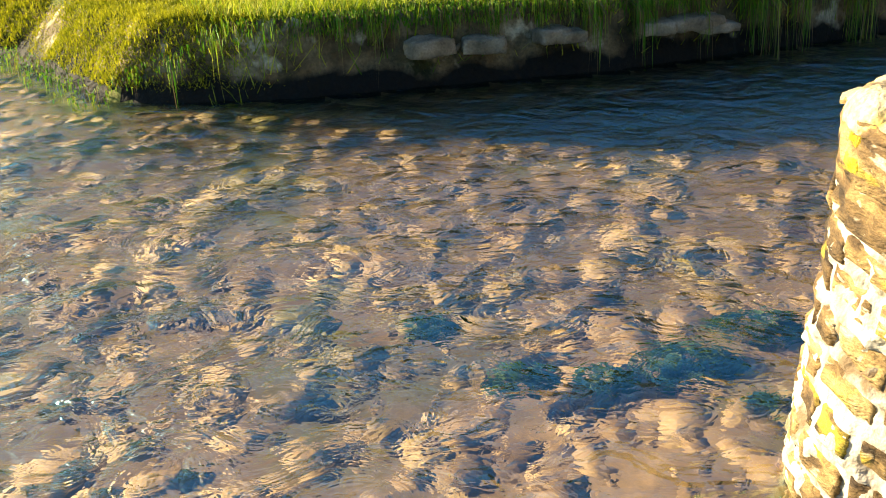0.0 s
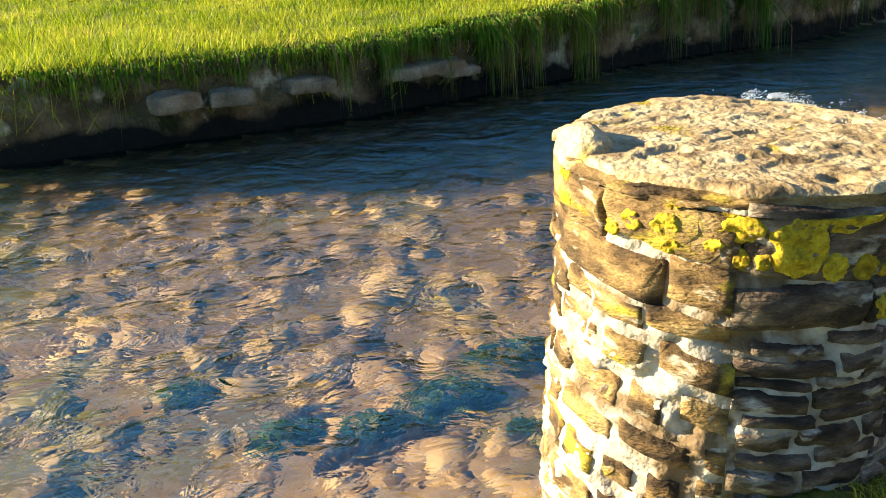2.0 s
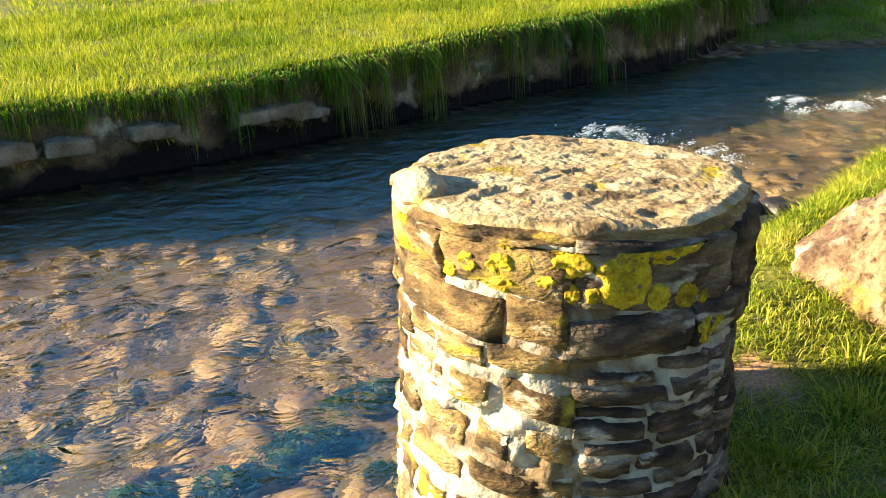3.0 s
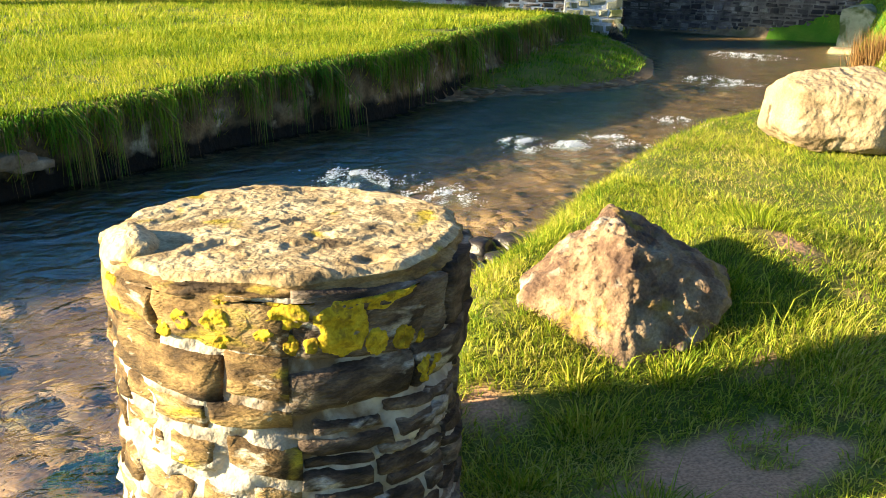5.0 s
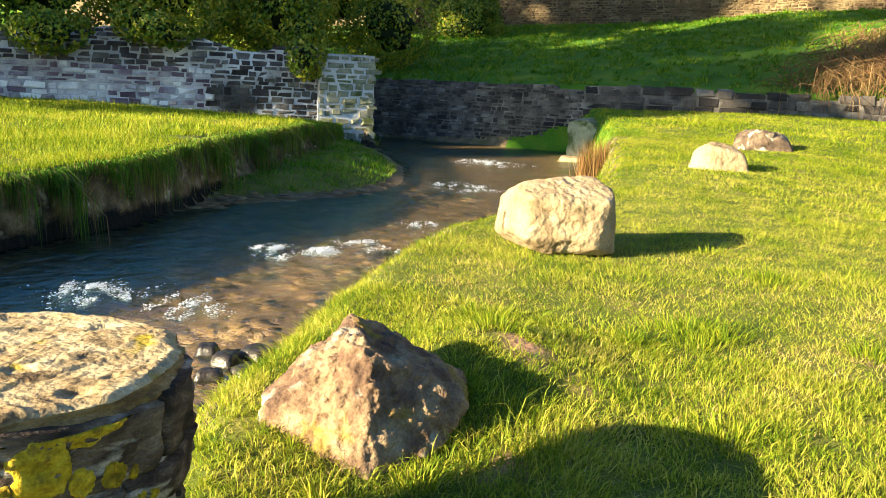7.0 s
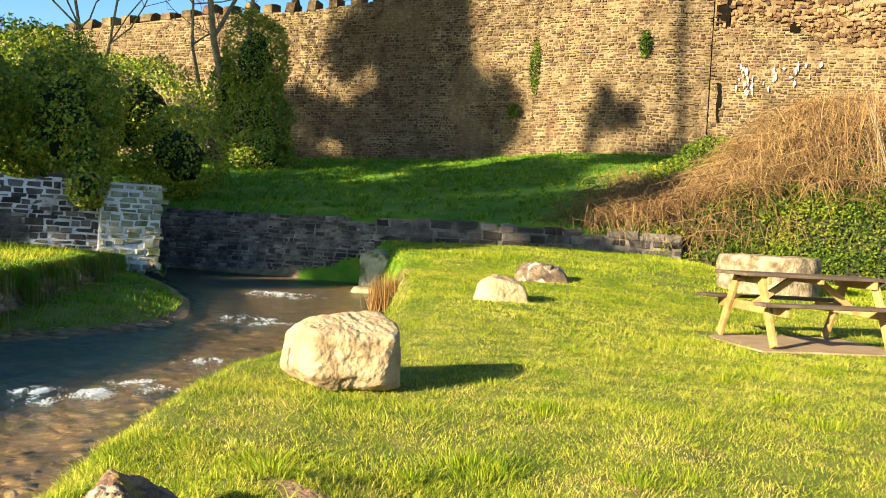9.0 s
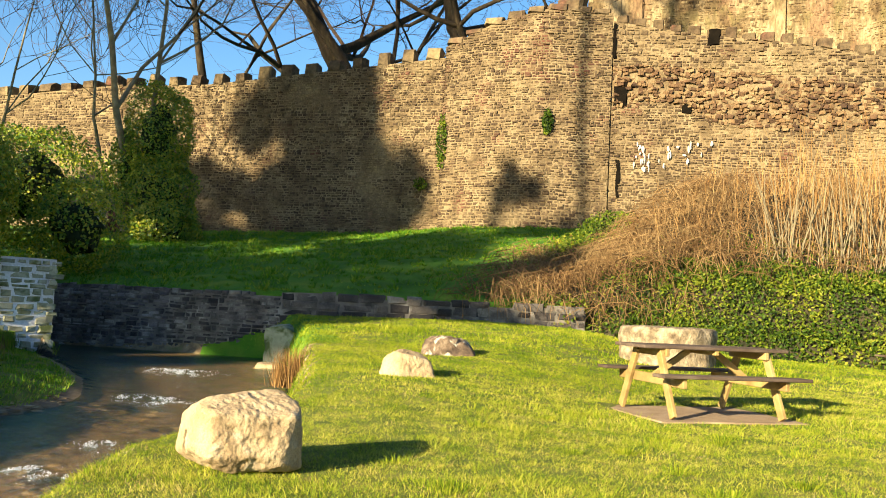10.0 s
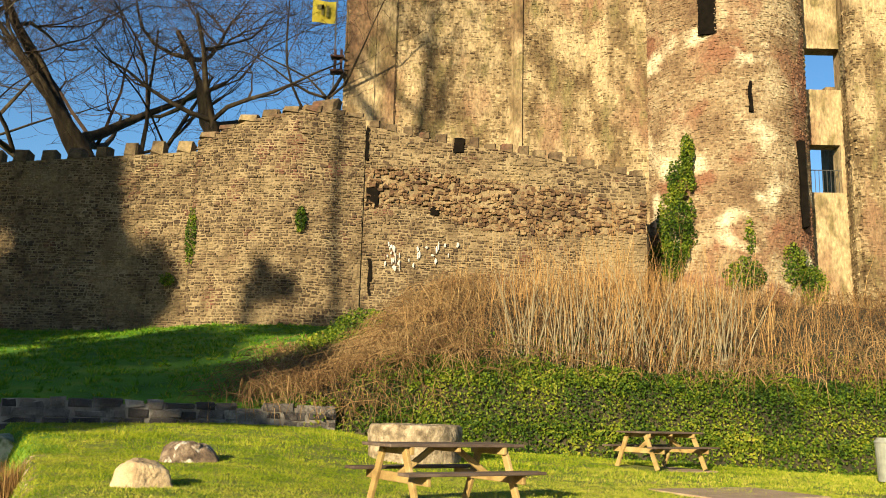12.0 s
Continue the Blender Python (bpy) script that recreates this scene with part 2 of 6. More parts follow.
def water_material():
    m = bpy.data.materials.new("stream_water")
    m.use_nodes = True
    nt = m.node_tree
    n, l = nt.nodes, nt.links
    n.remove(n["Principled BSDF"])
    geo = n.new("ShaderNodeNewGeometry")
    mp = n.new("ShaderNodeMapping")
    mp.inputs["Scale"].default_value = (0.85, 1.15, 1)
    mp.inputs["Rotation"].default_value = (0, 0, radians(-25))
    l.new(geo.outputs["Position"], mp.inputs["Vector"])
    t1, t2 = n.new("ShaderNodeTexNoise"), n.new("ShaderNodeTexNoise")
    t1.inputs["Scale"].default_value, t1.inputs["Detail"].default_value, t1.inputs["Distortion"].default_value = 4.6, 4.0, 0.9
    t2.inputs["Scale"].default_value, t2.inputs["Detail"].default_value, t2.inputs["Distortion"].default_value = 17.0, 3.0, 0.8
    ad = n.new("ShaderNodeMath")
    ad.operation = "MULTIPLY_ADD"
    ad.inputs[1].default_value = 0.22
    for t in (t1, t2):
        l.new(mp.outputs[0], t.inputs["Vector"])
    l.new(t2.outputs["Fac"], ad.inputs[0])
    l.new(t1.outputs["Fac"], ad.inputs[2])
    bp = n.new("ShaderNodeBump")
    bp.inputs["Strength"].default_value, bp.inputs["Distance"].default_value = 0.9, 0.055
    l.new(ad.outputs[0], bp.inputs["Height"])
    fr = n.new("ShaderNodeFresnel")
    fr.inputs["IOR"].default_value = 1.5
    amount = n.new("ShaderNodeMath")
    amount.operation = "MULTIPLY_ADD"
    amount.inputs[1].default_value, amount.inputs[2].default_value = 0.45, 0.21
    l.new(fr.outputs[0], amount.inputs[0])
    l.new(bp.outputs[0], fr.inputs["Normal"])
    rf, gl = n.new("ShaderNodeBsdfRefraction"), n.new("ShaderNodeBsdfGlossy")
    rf.inputs["Roughness"].default_value, rf.inputs["IOR"].default_value = 0.04, 1.33
    rf.inputs["Color"].default_value = (0.78, 0.69, 0.55, 1)
    gl.inputs["Roughness"].default_value = 0.20
    gl.inputs["Color"].default_value = (0.42, 0.74, 0.78, 1)
    ms = n.new("ShaderNodeMixShader")
    for q in (rf, gl):
        l.new(bp.outputs[0], q.inputs["Normal"])
    l.new(amount.outputs[0], ms.inputs[0])
    l.new(rf.outputs[0], ms.inputs[1])
    l.new(gl.outputs[0], ms.inputs[2])
    l.new(ms.outputs[0], n["Material Output"].inputs["Surface"])
    return m


M_WATER = water_material()


# ---- mesh helpers ----
def np_mesh(name, V, F, smooth=False):
    """A mesh from arrays of places and of faces (all with the same number of corners)."""
    V, F = np.asarray(V, np.float32), np.asarray(F, np.int32)
    me = bpy.data.meshes.new(name)
    me.vertices.add(len(V))
    me.vertices.foreach_set("co", V.ravel())
    me.loops.add(F.size)
    me.loops.foreach_set("vertex_index", F.ravel())
    me.polygons.add(len(F))
    me.polygons.foreach_set("loop_start", np.arange(len(F), dtype=np.int32) * F.shape[1])
    me.polygons.foreach_set("use_smooth", np.full(len(F), smooth))
    me.update(calc_edges=True)
    me.validate()
    return me


def thing(name, me, mat, label="", category="", kind="", group="", parent=None):
    ob = new(name, me)
    if me is not None and mat is not None and not me.materials:
        me.materials.append(mat)
    if parent is not None:
        ob.parent = parent
    return tagged(ob, label, category, group, kind)


def part(name, bm, mat, parent, label=""):
    me = bpy.data.meshes.new(name)
    bm.to_mesh(me)
    bm.free()
    return thing(name, me, mat, label, parent=parent)


def plank(bm, a, b, w, h, up=(0, 0, 1), bevel=0.006):
    """A squared timber from a to b, w across and h along up."""
    a, b = Vector(a), Vector(b)
    x = (b - a).normalized()
    y = Vector(up).cross(x).normalized()
    z = x.cross(y)
    res = bmesh.ops.create_cube(bm, size=1.0)
    M = Matrix((x, y, z)).transposed().to_4x4()
    M.translation = (a + b) / 2
    bmesh.ops.transform(bm, matrix=M @ Matrix.Diagonal(((b - a).length, w, h, 1)), verts=res["verts"])
    edges = list({e for v in res["verts"] for e in v.link_edges})
    bmesh.ops.bevel(bm, geom=edges, offset=bevel, segments=1, affect="EDGES")


def empty(name, place, label, category, group="", kind="", turn=0.0):
    ob = new(name)
    ob.location, ob.rotation_euler = place, (0, 0, turn)
    ob.empty_display_size = 0.1
    return tagged(ob, label, category, group, kind)


def _hash(i, j, k, seed):
    h = (i * 374761393 + j * 668265263 + k * 2147483647 + seed * 974634777) & 0xFFFFFFFF
    h = ((h ^ (h >> 13)) * 1274126177) & 0xFFFFFFFF
    return ((h ^ (h >> 16)) & 0xFFFF) / 65535.0


def vnoise(P, scale=1.0, seed=0, octaves=3):
    """Smooth noise in 0..1 for an array of places."""
    P = np.asarray(P, float) * scale
    out, amp, tot = np.zeros(len(P)), 1.0, 0.0
    for o in range(octaves):
        Q = P * 2**o + 100.37 * (o + 1)
        I = np.floor(Q).astype(np.int64)
        f = Q - I
        f = f * f * (3 - 2 * f)
        s = 0
        for a in (0, 1):
            for b in (0, 1):
                for c in (0, 1):
                    w = (f[:, 0] if a else 1 - f[:, 0]) * (f[:, 1] if b else 1 - f[:, 1]) * (f[:, 2] if c else 1 - f[:, 2])
                    s = s + w * _hash(I[:, 0] + a, I[:, 1] + b, I[:, 2] + c, seed + o)
        out, tot, amp = out + amp * s, tot + amp, amp / 2
    return out / tot


def smooth(a, b, x):
    t = np.clip((np.asarray(x, float) - a) / (b - a), 0, 1)
    return t * t * (3 - 2 * t)


def poly_dist(x, y, poly):
    """Signed distance to a closed outline, minus inside."""
    d2, inside = np.full(x.shape, 1e9), np.zeros(x.shape, bool)
    n = len(poly)
    for k in range(n):
        (ax, ay), (bx, by) = poly[k], poly[(k + 1) % n]
        dx, dy = bx - ax, by - ay
        t = np.clip(((x - ax) * dx + (y - ay) * dy) / (dx * dx + dy * dy + 1e-12), 0, 1)
        d2 = np.minimum(d2, (x - ax - t * dx) ** 2 + (y - ay - t * dy) ** 2)
        if ay != by:
            inside ^= ((ay > y) != (by > y)) & (x < (bx - ax) * (y - ay) / (by - ay) + ax)
    return np.where(inside, -1, 1) * np.sqrt(d2)


# ---- plan of the place ----
WATER = -0.30
RIGHT_BANK = [(-30, -1.5), (-6, 0.4), (-2, 0.85), (0.2, 0.95), (0.62, 1.12), (0.75, 1.45), (1.2, 1.62), (1.95, 2.14), (2.52, 2.40), (3.35, 2.85), (4.25, 3.22), (5.3, 3.56), (5.9, 3.64),
              (7.2, 3.72), (8.6, 3.88), (9.8, 4.38), (11.0, 4.90), (12.4, 5.60), (14.0, 6.40), (16.4, 7.6), (17.3, 8.3)]
FAR_BANK = [(17.3, 22), (15.2, 22), (15.0, 14), (14.6, 11.7), (12.8, 9.7), (11.0, 7.9), (9.3, 6.65), (8.5, 6.3), (7.5, 6.15), (6.4, 6.3), (5.6, 6.35), (4.5, 6.0),
            (3.84, 5.85), (2.97, 5.6), (2.3, 5.3), (0.9, 4.75), (-0.45, 4.45), (-1.4, 4.26), (-1.85, 4.28), (-2.2, 4.7), (-2.8, 5.4), (-4.2, 6.3), (-8, 7.2), (-30, 9)]
STREAM = RIGHT_BANK + FAR_BANK
TONGUE = [(14.4, 11.8), (12.8, 9.7), (11.0, 7.9), (9.3, 6.65), (8.5, 6.3), (7.5, 6.15), (6.4, 6.3), (5.6, 6.35), (4.7, 6.1), (5.9, 6.75), (7.5, 7.75), (9.2, 8.75), (10.9, 9.9), (12.8, 11.2), (14.0, 12.0)]


def slope_line(y):
    """Where the lawn ends and the raised ground under the castle begins."""
    return np.interp(y, [-60, -9, -4, 0, 2, 3.6, 5.3, 8.3, 9.6, 14, 60], [22.2, 20.0, 20.0, 20.2, 20.5, 20.1, 18.8, 17.8, 17.6, 17.5, 17.5])


def lawn(x, y):
    s = smooth(9, 20, x)
    return s * np.clip(0.30 + 0.045 * y, -0.1, 0.50) + 0.2 * smooth(5, 9.5, x) * smooth(0.3, 2.8, y) * smooth(4.8, 3.2, y - 0.6 * (x - 9)) - 0.13 * np.exp(-(((x - 1.75) / 0.85) ** 2) - ((y - 1.05) / 0.55) ** 2) - 0.07 * np.exp(-(((x - 1.25) / 0.28) ** 2) - ((y - 1.30) / 0.30) ** 2) + 0.12 * np.exp(-(((x - 2.74) / 0.32) ** 2) - ((y - 1.42) / 0.33) ** 2)


def far_lawn(x, y):
    return np.interp(x, [-3, 1, 3, 6, 10, 14], [0.06, 0.10, 0.18, 0.28, 0.26, 0.02]) + 0.012 * np.clip(y - 6, 0, 12)


def slope(x, y):
    up = np.clip((x - slope_line(y)) / (36 - slope_line(y)), 0, 1)
    foot = np.interp(y, [-10, -2, 1.5, 3.4, 5, 8, 10], [-0.1, 0.15, 0.3, 0.98, 1.06, 1.08, 1.05])
    top = np.interp(y, [6, 10, 12, 20], [4.45, 4.12, 4.0, 3.86])
    mound = 0.22 * np.exp(-((x - 32) ** 2) / 14 - ((y - 9) ** 2) / 5)
    return foot + (top - foot) * up**0.9 + mound * (up < 1)


def height(x, y):
    x, y = np.asarray(x, float), np.asarray(y, float)
    P = np.stack([x, y, 0 * x], -1)
    sd = poly_dist(x, y, STREAM)
    td = poly_dist(x, y, TONGUE)
    wob = vnoise(P, 3.0, 5, 3) - 0.5
    bumps = 0.022 * (vnoise(P, 0.9, 2, 3) - 0.5) + 0.014 * wob
    bed = WATER - 0.07 - 0.16 * smooth(0, 0.9, -sd) + 0.007 * wob
    right = y < np.interp(x, [-30, -2, 0, 3, 6, 10, 14, 17.3], [3, 2.8, 2.9, 4.2, 5.0, 5.9, 8.0, 10])
    near = WATER - 0.05 + (lawn(x, y) + bumps - WATER + 0.05) * smooth(-0.02, 0.34, sd + 0.09 * wob) ** 0.55
    behind = y > np.interp(x, [-30, 3, 9, 14.6], [32, 20.9, 16.6, 12.3])
    fl = far_lawn(x, y) + bumps + np.where(behind & (x < 15), 1.0, 0)
    far = WATER - 0.1 + (fl - WATER + 0.1) * smooth(-0.02, np.interp(x, [-1.7, -0.9], [0.55, 0.10]), np.minimum(sd, td) + 0.05 * wob)
    low = WATER - 0.03 + 0.16 * smooth(0.0, 1.0, sd) * smooth(5.2, 8.0, x) + 0.03 * smooth(0, 0.2, sd) + 0.04 * wob
    land = np.where(right, near, np.where(td < 0, np.minimum(low, fl), far))
    z = np.where(sd < 0, bed, land)
    over = x > slope_line(y)
    inner = (x > 37.4) & (y > 4.3)
    return np.where(inner, 10.4 + bumps, np.where(over, slope(x, y) + 5 * bumps, z))


def bare(x, y):
    """Where the turf is worn down to soil: 0..1."""
    P = np.stack([x, y, 0 * x], -1)
    b = 0.95 * np.exp(-(((x - 1.70) / 0.29) ** 4 + ((y - 0.83) / 0.16) ** 4))
    b = b + 0.5 * np.exp(-(((x - 2.75) / 0.14) ** 2 + ((y - 1.26) / 0.2) ** 2)) + 0.5 * np.exp(-(((x - 1.52) / 0.12) ** 2 + ((y - 1.36) / 0.10) ** 2)) + 0.45 * np.exp(-(((x - 2.3) / 0.4) ** 2 + ((y - 1.05) / 0.08) ** 2))
    return np.clip(1.2 * b * (2.6 * vnoise(P, 7, 33, 4) - 0.35), 0, 1)


def axis_steps(*pieces):
    out = []
    for a, b, s in pieces:
        out += list(np.arange(a, b, s))
    return np.array(out + [pieces[-1][1]])


def build_ground():
    xs = axis_steps((-400, -40, 60), (-40, -6, 2.0), (-6, -2.6, 0.2), (-2.6, 9, 0.07), (9, 15, 0.12), (15, 22, 0.2), (22, 45, 0.5), (45, 400, 30))
    ys = axis_steps((-400, -40, 60), (-40, -10, 2.0), (-10, -0.5, 0.2), (-0.5, 7.2, 0.06), (7.2, 13, 0.14), (13, 30, 0.5), (30, 60, 2), (60, 400, 40))
    X, Y = np.meshgrid(xs, ys, indexing="ij")
    x, y = X.ravel(), Y.ravel()
    z = height(x, y)
    nx, ny = len(xs), len(ys)
    i, j = np.meshgrid(np.arange(nx - 1), np.arange(ny - 1), indexing="ij")
    a = (i * ny + j).ravel()
    F = np.stack([a, a + ny, a + ny + 1, a + 1], -1)
    me = np_mesh("ground", np.stack([x, y, z], -1), F, True)
    wear = me.attributes.new("bare", "FLOAT", "POINT")
    wear.data.foreach_set("value", smooth(0.3, 0.6, bare(x, y)).astype(np.float32))
    for m in (M_SOIL, M_BED, M_BANK, M_SHADE_TURF):
        me.materials.append(m)
    cx, cy = x[F].mean(1), y[F].mean(1)
    sd = poly_dist(cx, cy, STREAM)
    zz = z[F]
    steep = (zz.max(1) - zz.min(1)) > 0.07
    right = cy < np.interp(cx, [-30, -2, 0, 3, 6, 10, 14, 17.3], [3, 2.8, 2.9, 4.2, 5.0, 5.9, 8.0, 10])
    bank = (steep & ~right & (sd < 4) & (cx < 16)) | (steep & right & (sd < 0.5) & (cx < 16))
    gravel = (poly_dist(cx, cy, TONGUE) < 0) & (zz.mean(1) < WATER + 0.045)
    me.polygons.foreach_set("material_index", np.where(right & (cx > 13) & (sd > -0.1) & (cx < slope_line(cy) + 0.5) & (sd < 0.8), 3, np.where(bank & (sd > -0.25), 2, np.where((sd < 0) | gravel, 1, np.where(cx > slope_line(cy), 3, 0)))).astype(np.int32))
    return thing("ground", me, None, "grassy ground with a shallow stream channel and earth banks", "ground", "structure")


build_ground()


def build_water():
    xs = axis_steps((-30, -4, 0.6), (-4, 9, 0.06), (9, 18, 0.12))
    ys = axis_steps((-2, 0.8, 0.3), (0.8, 7.6, 0.06), (7.6, 22, 0.2))
    X, Y = np.meshgrid(xs, ys, indexing="ij")
    x, y = X.ravel(), Y.ravel()
    P = np.stack([0.6 * x + 0.25 * y, 1.5 * y - 0.4 * x, 0 * x], -1)
    z = WATER + 0.014 * (vnoise(P, 2.2, 7, 3) - 0.5)
    for (rx, ry, r) in RAPIDS:
        g = np.exp(-((x - rx) ** 2 + (y - ry) ** 2) / r**2)
        z += g * (0.07 * (vnoise(P, 6, 9, 2) - 0.35))
    nx, ny = len(xs), len(ys)
    i, j = np.meshgrid(np.arange(nx - 1), np.arange(ny - 1), indexing="ij")
    a = (i * ny + j).ravel()
    F = np.stack([a, a + ny, a + ny + 1, a + 1], -1)
    keep = poly_dist(x[F].mean(1), y[F].mean(1), STREAM) < 0.35
    F = F[keep]
    used, inv = np.unique(F, return_inverse=True)
    me = np_mesh("water", np.stack([x, y, z], -1)[used], inv.reshape(F.shape), True)
    ob = thing("water", me, M_WATER, "clear shallow rippling stream water over brown stones", "water", "structure")
    ob.visible_shadow = False
    return ob


# where the stream breaks: x, y, spread
RAPIDS = [(3.1, 4.2, 0.38), (3.2, 3.6, 0.28), (4.7, 4.45, 0.30), (5.45, 4.15, 0.28), (4.95, 4.22, 0.20), (6.6, 4.45, 0.25), (13.0, 7.8, 0.7), (9.5, 6.0, 0.5), (-1.0, 2.3, 0.7), (-1.9, 3.0, 0.9)]
build_water()


# ---- masonry ----
def stone_unit(seed):
    """A rough block one metre each way, front towards -y, with worn front edges."""
    r = random.Random(seed)
    j = lambda s: r.uniform(-s, s)  # noqa: E731
    V = []
    for (y, k) in ((0.5, 1.0), (-0.28, 1.0), (-0.5, 0.80)):
        for (sx, sz) in ((-1, -1), (1, -1), (1, 1), (-1, 1)):
            V.append((sx * 0.5 * k + j(0.075), y + (j(0.14) if y < 0 else 0), sz * 0.5 * (k if k == 1 else 0.72) + j(0.13)))
    F = [(8, 9, 10, 11)]
    for a in (0, 4):
        for q in range(4):
            p, s = a + q, a + (q + 1) % 4
            F.append((p, s, s + 4, p + 4))
    return np.array(V), np.array(F)


UNITS = [stone_unit(s) for s in range(26)]


def courses(length, z0, z1, rng, ch=0.13, sl=(0.18, 0.5), gap=0.012):
    """Stones of an upright wall, unrolled: s along it, z, width, height. z0, z1: functions of s."""
    out = []
    zb = min(float(z0(s)) for s in np.linspace(0, length, 20))
    zt = max(float(z1(s)) for s in np.linspace(0, length, 20))
    z = zb
    while z < zt:
        h = ch * rng.uniform(0.65, 1.35)
        s = -rng.uniform(0, sl[1])
        while s < length:
            w = rng.uniform(*sl)
            a, b = max(s, 0), min(s + w, length)
            m = (a + b) / 2
            if b - a > 0.05 and z + h * 0.6 < z1(m) and z + h > z0(m):
                hh = h * rng.uniform(0.72, 1.18)
                out.append((m, z + h / 2 + rng.uniform(-0.16, 0.16) * h, (b - a) * rng.uniform(0.86, 1.0) - gap, hh - 1.15 * gap))
            s += w
        z += h
    return out


class Line:
    """A line on the plan, by arc length; the face of the wall looks to the right of its way."""

    def __init__(self, pts):
        self.p = np.array(pts, float)
        d = np.diff(self.p, axis=0)
        self.l = np.hypot(*d.T)
        self.s = np.r_[0, np.cumsum(self.l)]
        self.length = self.s[-1]
        self.d = d / self.l[:, None]

    def at(self, s):
        k = int(np.clip(np.searchsorted(self.s, s, side="right") - 1, 0, len(self.l) - 1))
        return self.p[k] + self.d[k] * (s - self.s[k]), self.d[k]


def wall_core(name, line, z0, z1, thick, mat, label, category="wall", kind="structure", step=0.5, inset=0.02):
    """The body of a wall: face, back, top and ends."""
    n = max(2, int(line.length / step))
    S = sorted(set(np.linspace(0, line.length, n).tolist() + [s - 1e-4 for s in line.s[1:-1]] + [s + 1e-4 for s in line.s[1:-1]]))
    V = []
    for s in S:
        p, d = line.at(s)
        nrm = np.array([d[1], -d[0]])
        f, b = p - nrm * inset, p - nrm * thick
        V += [(*f, z0(s)), (*f, z1(s)), (*b, z1(s)), (*b, z0(s))]
    F = []
    for k in range(len(S) - 1):
        a = 4 * k
        F += [(a + q, a + 4 + q, a + 4 + (q + 1) % 4, a + (q + 1) % 4) for q in range(4)]
    F += [(0, 1, 2, 3), (len(V) - 4, len(V) - 1, len(V) - 2, len(V) - 3)]
    return thing(name, np_mesh(name, V, F), mat, label, category, kind)


def stone_matrix(line, s, z, w, h, depth, rng, out=0.0):
    p, d = line.at(s)
    nrm = np.array([d[1], -d[0]])
    c = p + nrm * (out + rng.uniform(-0.012, 0.016) - depth / 2)
    turn = math.atan2(d[1], d[0])
    return Matrix.LocRotScale((c[0], c[1], z), Euler((rng.uniform(-0.03, 0.03), rng.uniform(-0.02, 0.02), turn + rng.uniform(-0.03, 0.03))), (w, depth, h))


def stone_parts(parent, stones, line, mat, rng, depth=0.12, name="stone"):
    """Each stone an object of its own, on a few shared meshes."""
    meshes = []
    for k, (V, F) in enumerate(UNITS):
        me = np_mesh(name, V, F)
        me.materials.append(mat)
        meshes.append(me)
    for (s, z, w, h) in stones:
        ob = new(name, rng.choice(meshes))
        ob.parent = parent
        ob.matrix_basis = stone_matrix(line, s, z, w, h, depth, rng)


def stone_field(name, stones, line, mat, rng, label="", parent=None, depth=0.16, rough=1.0, loose=0.0):
    """All stones of a far wall as one mesh."""
    Vs, Fs, n = [], [], 0
    for (s, z, w, h) in stones:
        if loose:
            w, h = w * 1.15, h * 1.2
        V, F = UNITS[rng.randrange(len(UNITS))]
        M = np.array(stone_matrix(line, s, z, w, h, depth, rng, rng.uniform(-0.02, 0.03) * rough))
        if loose:
            R = np.array(Euler((rng.uniform(-loose, loose), rng.uniform(-loose, loose), rng.uniform(-loose, loose))).to_matrix())
            M[:3, :3] = R @ M[:3, :3]
        Vs.append(V @ M[:3, :3].T + M[:3, 3])
        Fs.append(F + n)
        n += len(V)
    ob = thing(name, np_mesh(name, np.concatenate(Vs), np.concatenate(Fs)), mat, label, parent=parent, kind="stuff")
    return ob


def full_height(z):
    return lambda s: z


# retaining wall along the stream, and the low wall beyond it
def build_retaining_wall():
    rng = random.Random(3)
    line = Line([(17.2, 16.5), (17.25, 12.0), (17.35, 9.4), (17.5, 8.3)])
    z0, z1 = full_height(-0.55), lambda s: 1.08 - 0.008 * s
    core = wall_core("retaining_wall", line, z0, z1, 0.5, M_WALL_CORE, "dark rubble stone retaining wall along the stream", step=0.4)
    st = courses(line.length, z0, lambda s: z1(s) + 0.03, rng, 0.085, (0.10, 0.30), 0.018)
    st = [q for q in st if q[0] > 1.5]
    near = [q for q in st if q[0] > 5.6][:300]
    rest = [q for q in st if q not in near]
    stone_parts(core, near, line, M_WALL, rng)
    stone_field("stone_rest", rest, line, M_WALL_ISL, rng, parent=core, depth=0.12)
    line2 = Line([(17.5, 8.3), (18.5, 5.4), (19.8, 3.7), (20.4, 2.2)])
    z0, z1 = (lambda s: 0.45), (lambda s: 1.10 - 0.012 * s + 0.03 * math.sin(2.3 * s))
    core2 = wall_core("low_garden_wall", line2, z0, z1, 0.4, M_WALL_CORE, "low mossy rubble wall at the edge of the lawn", step=0.4)
    stone_parts(core2, courses(line2.length, z0, lambda s: z1(s) + 0.04, rng, 0.15, (0.25, 0.8)), line2, M_WALL, rng)


M_WALL_ISL = material("grey_rubble_far", [(0.2, (0.053, 0.045, 0.053)), (0.45, (0.135, 0.112, 0.120)), (0.65, (0.270, 0.240, 0.240)), (0.85, (0.440, 0.410, 0.395))], 2.5, 0.9, 0.8, 25, island=0.45, fine=(40, 0.4))
build_retaining_wall()


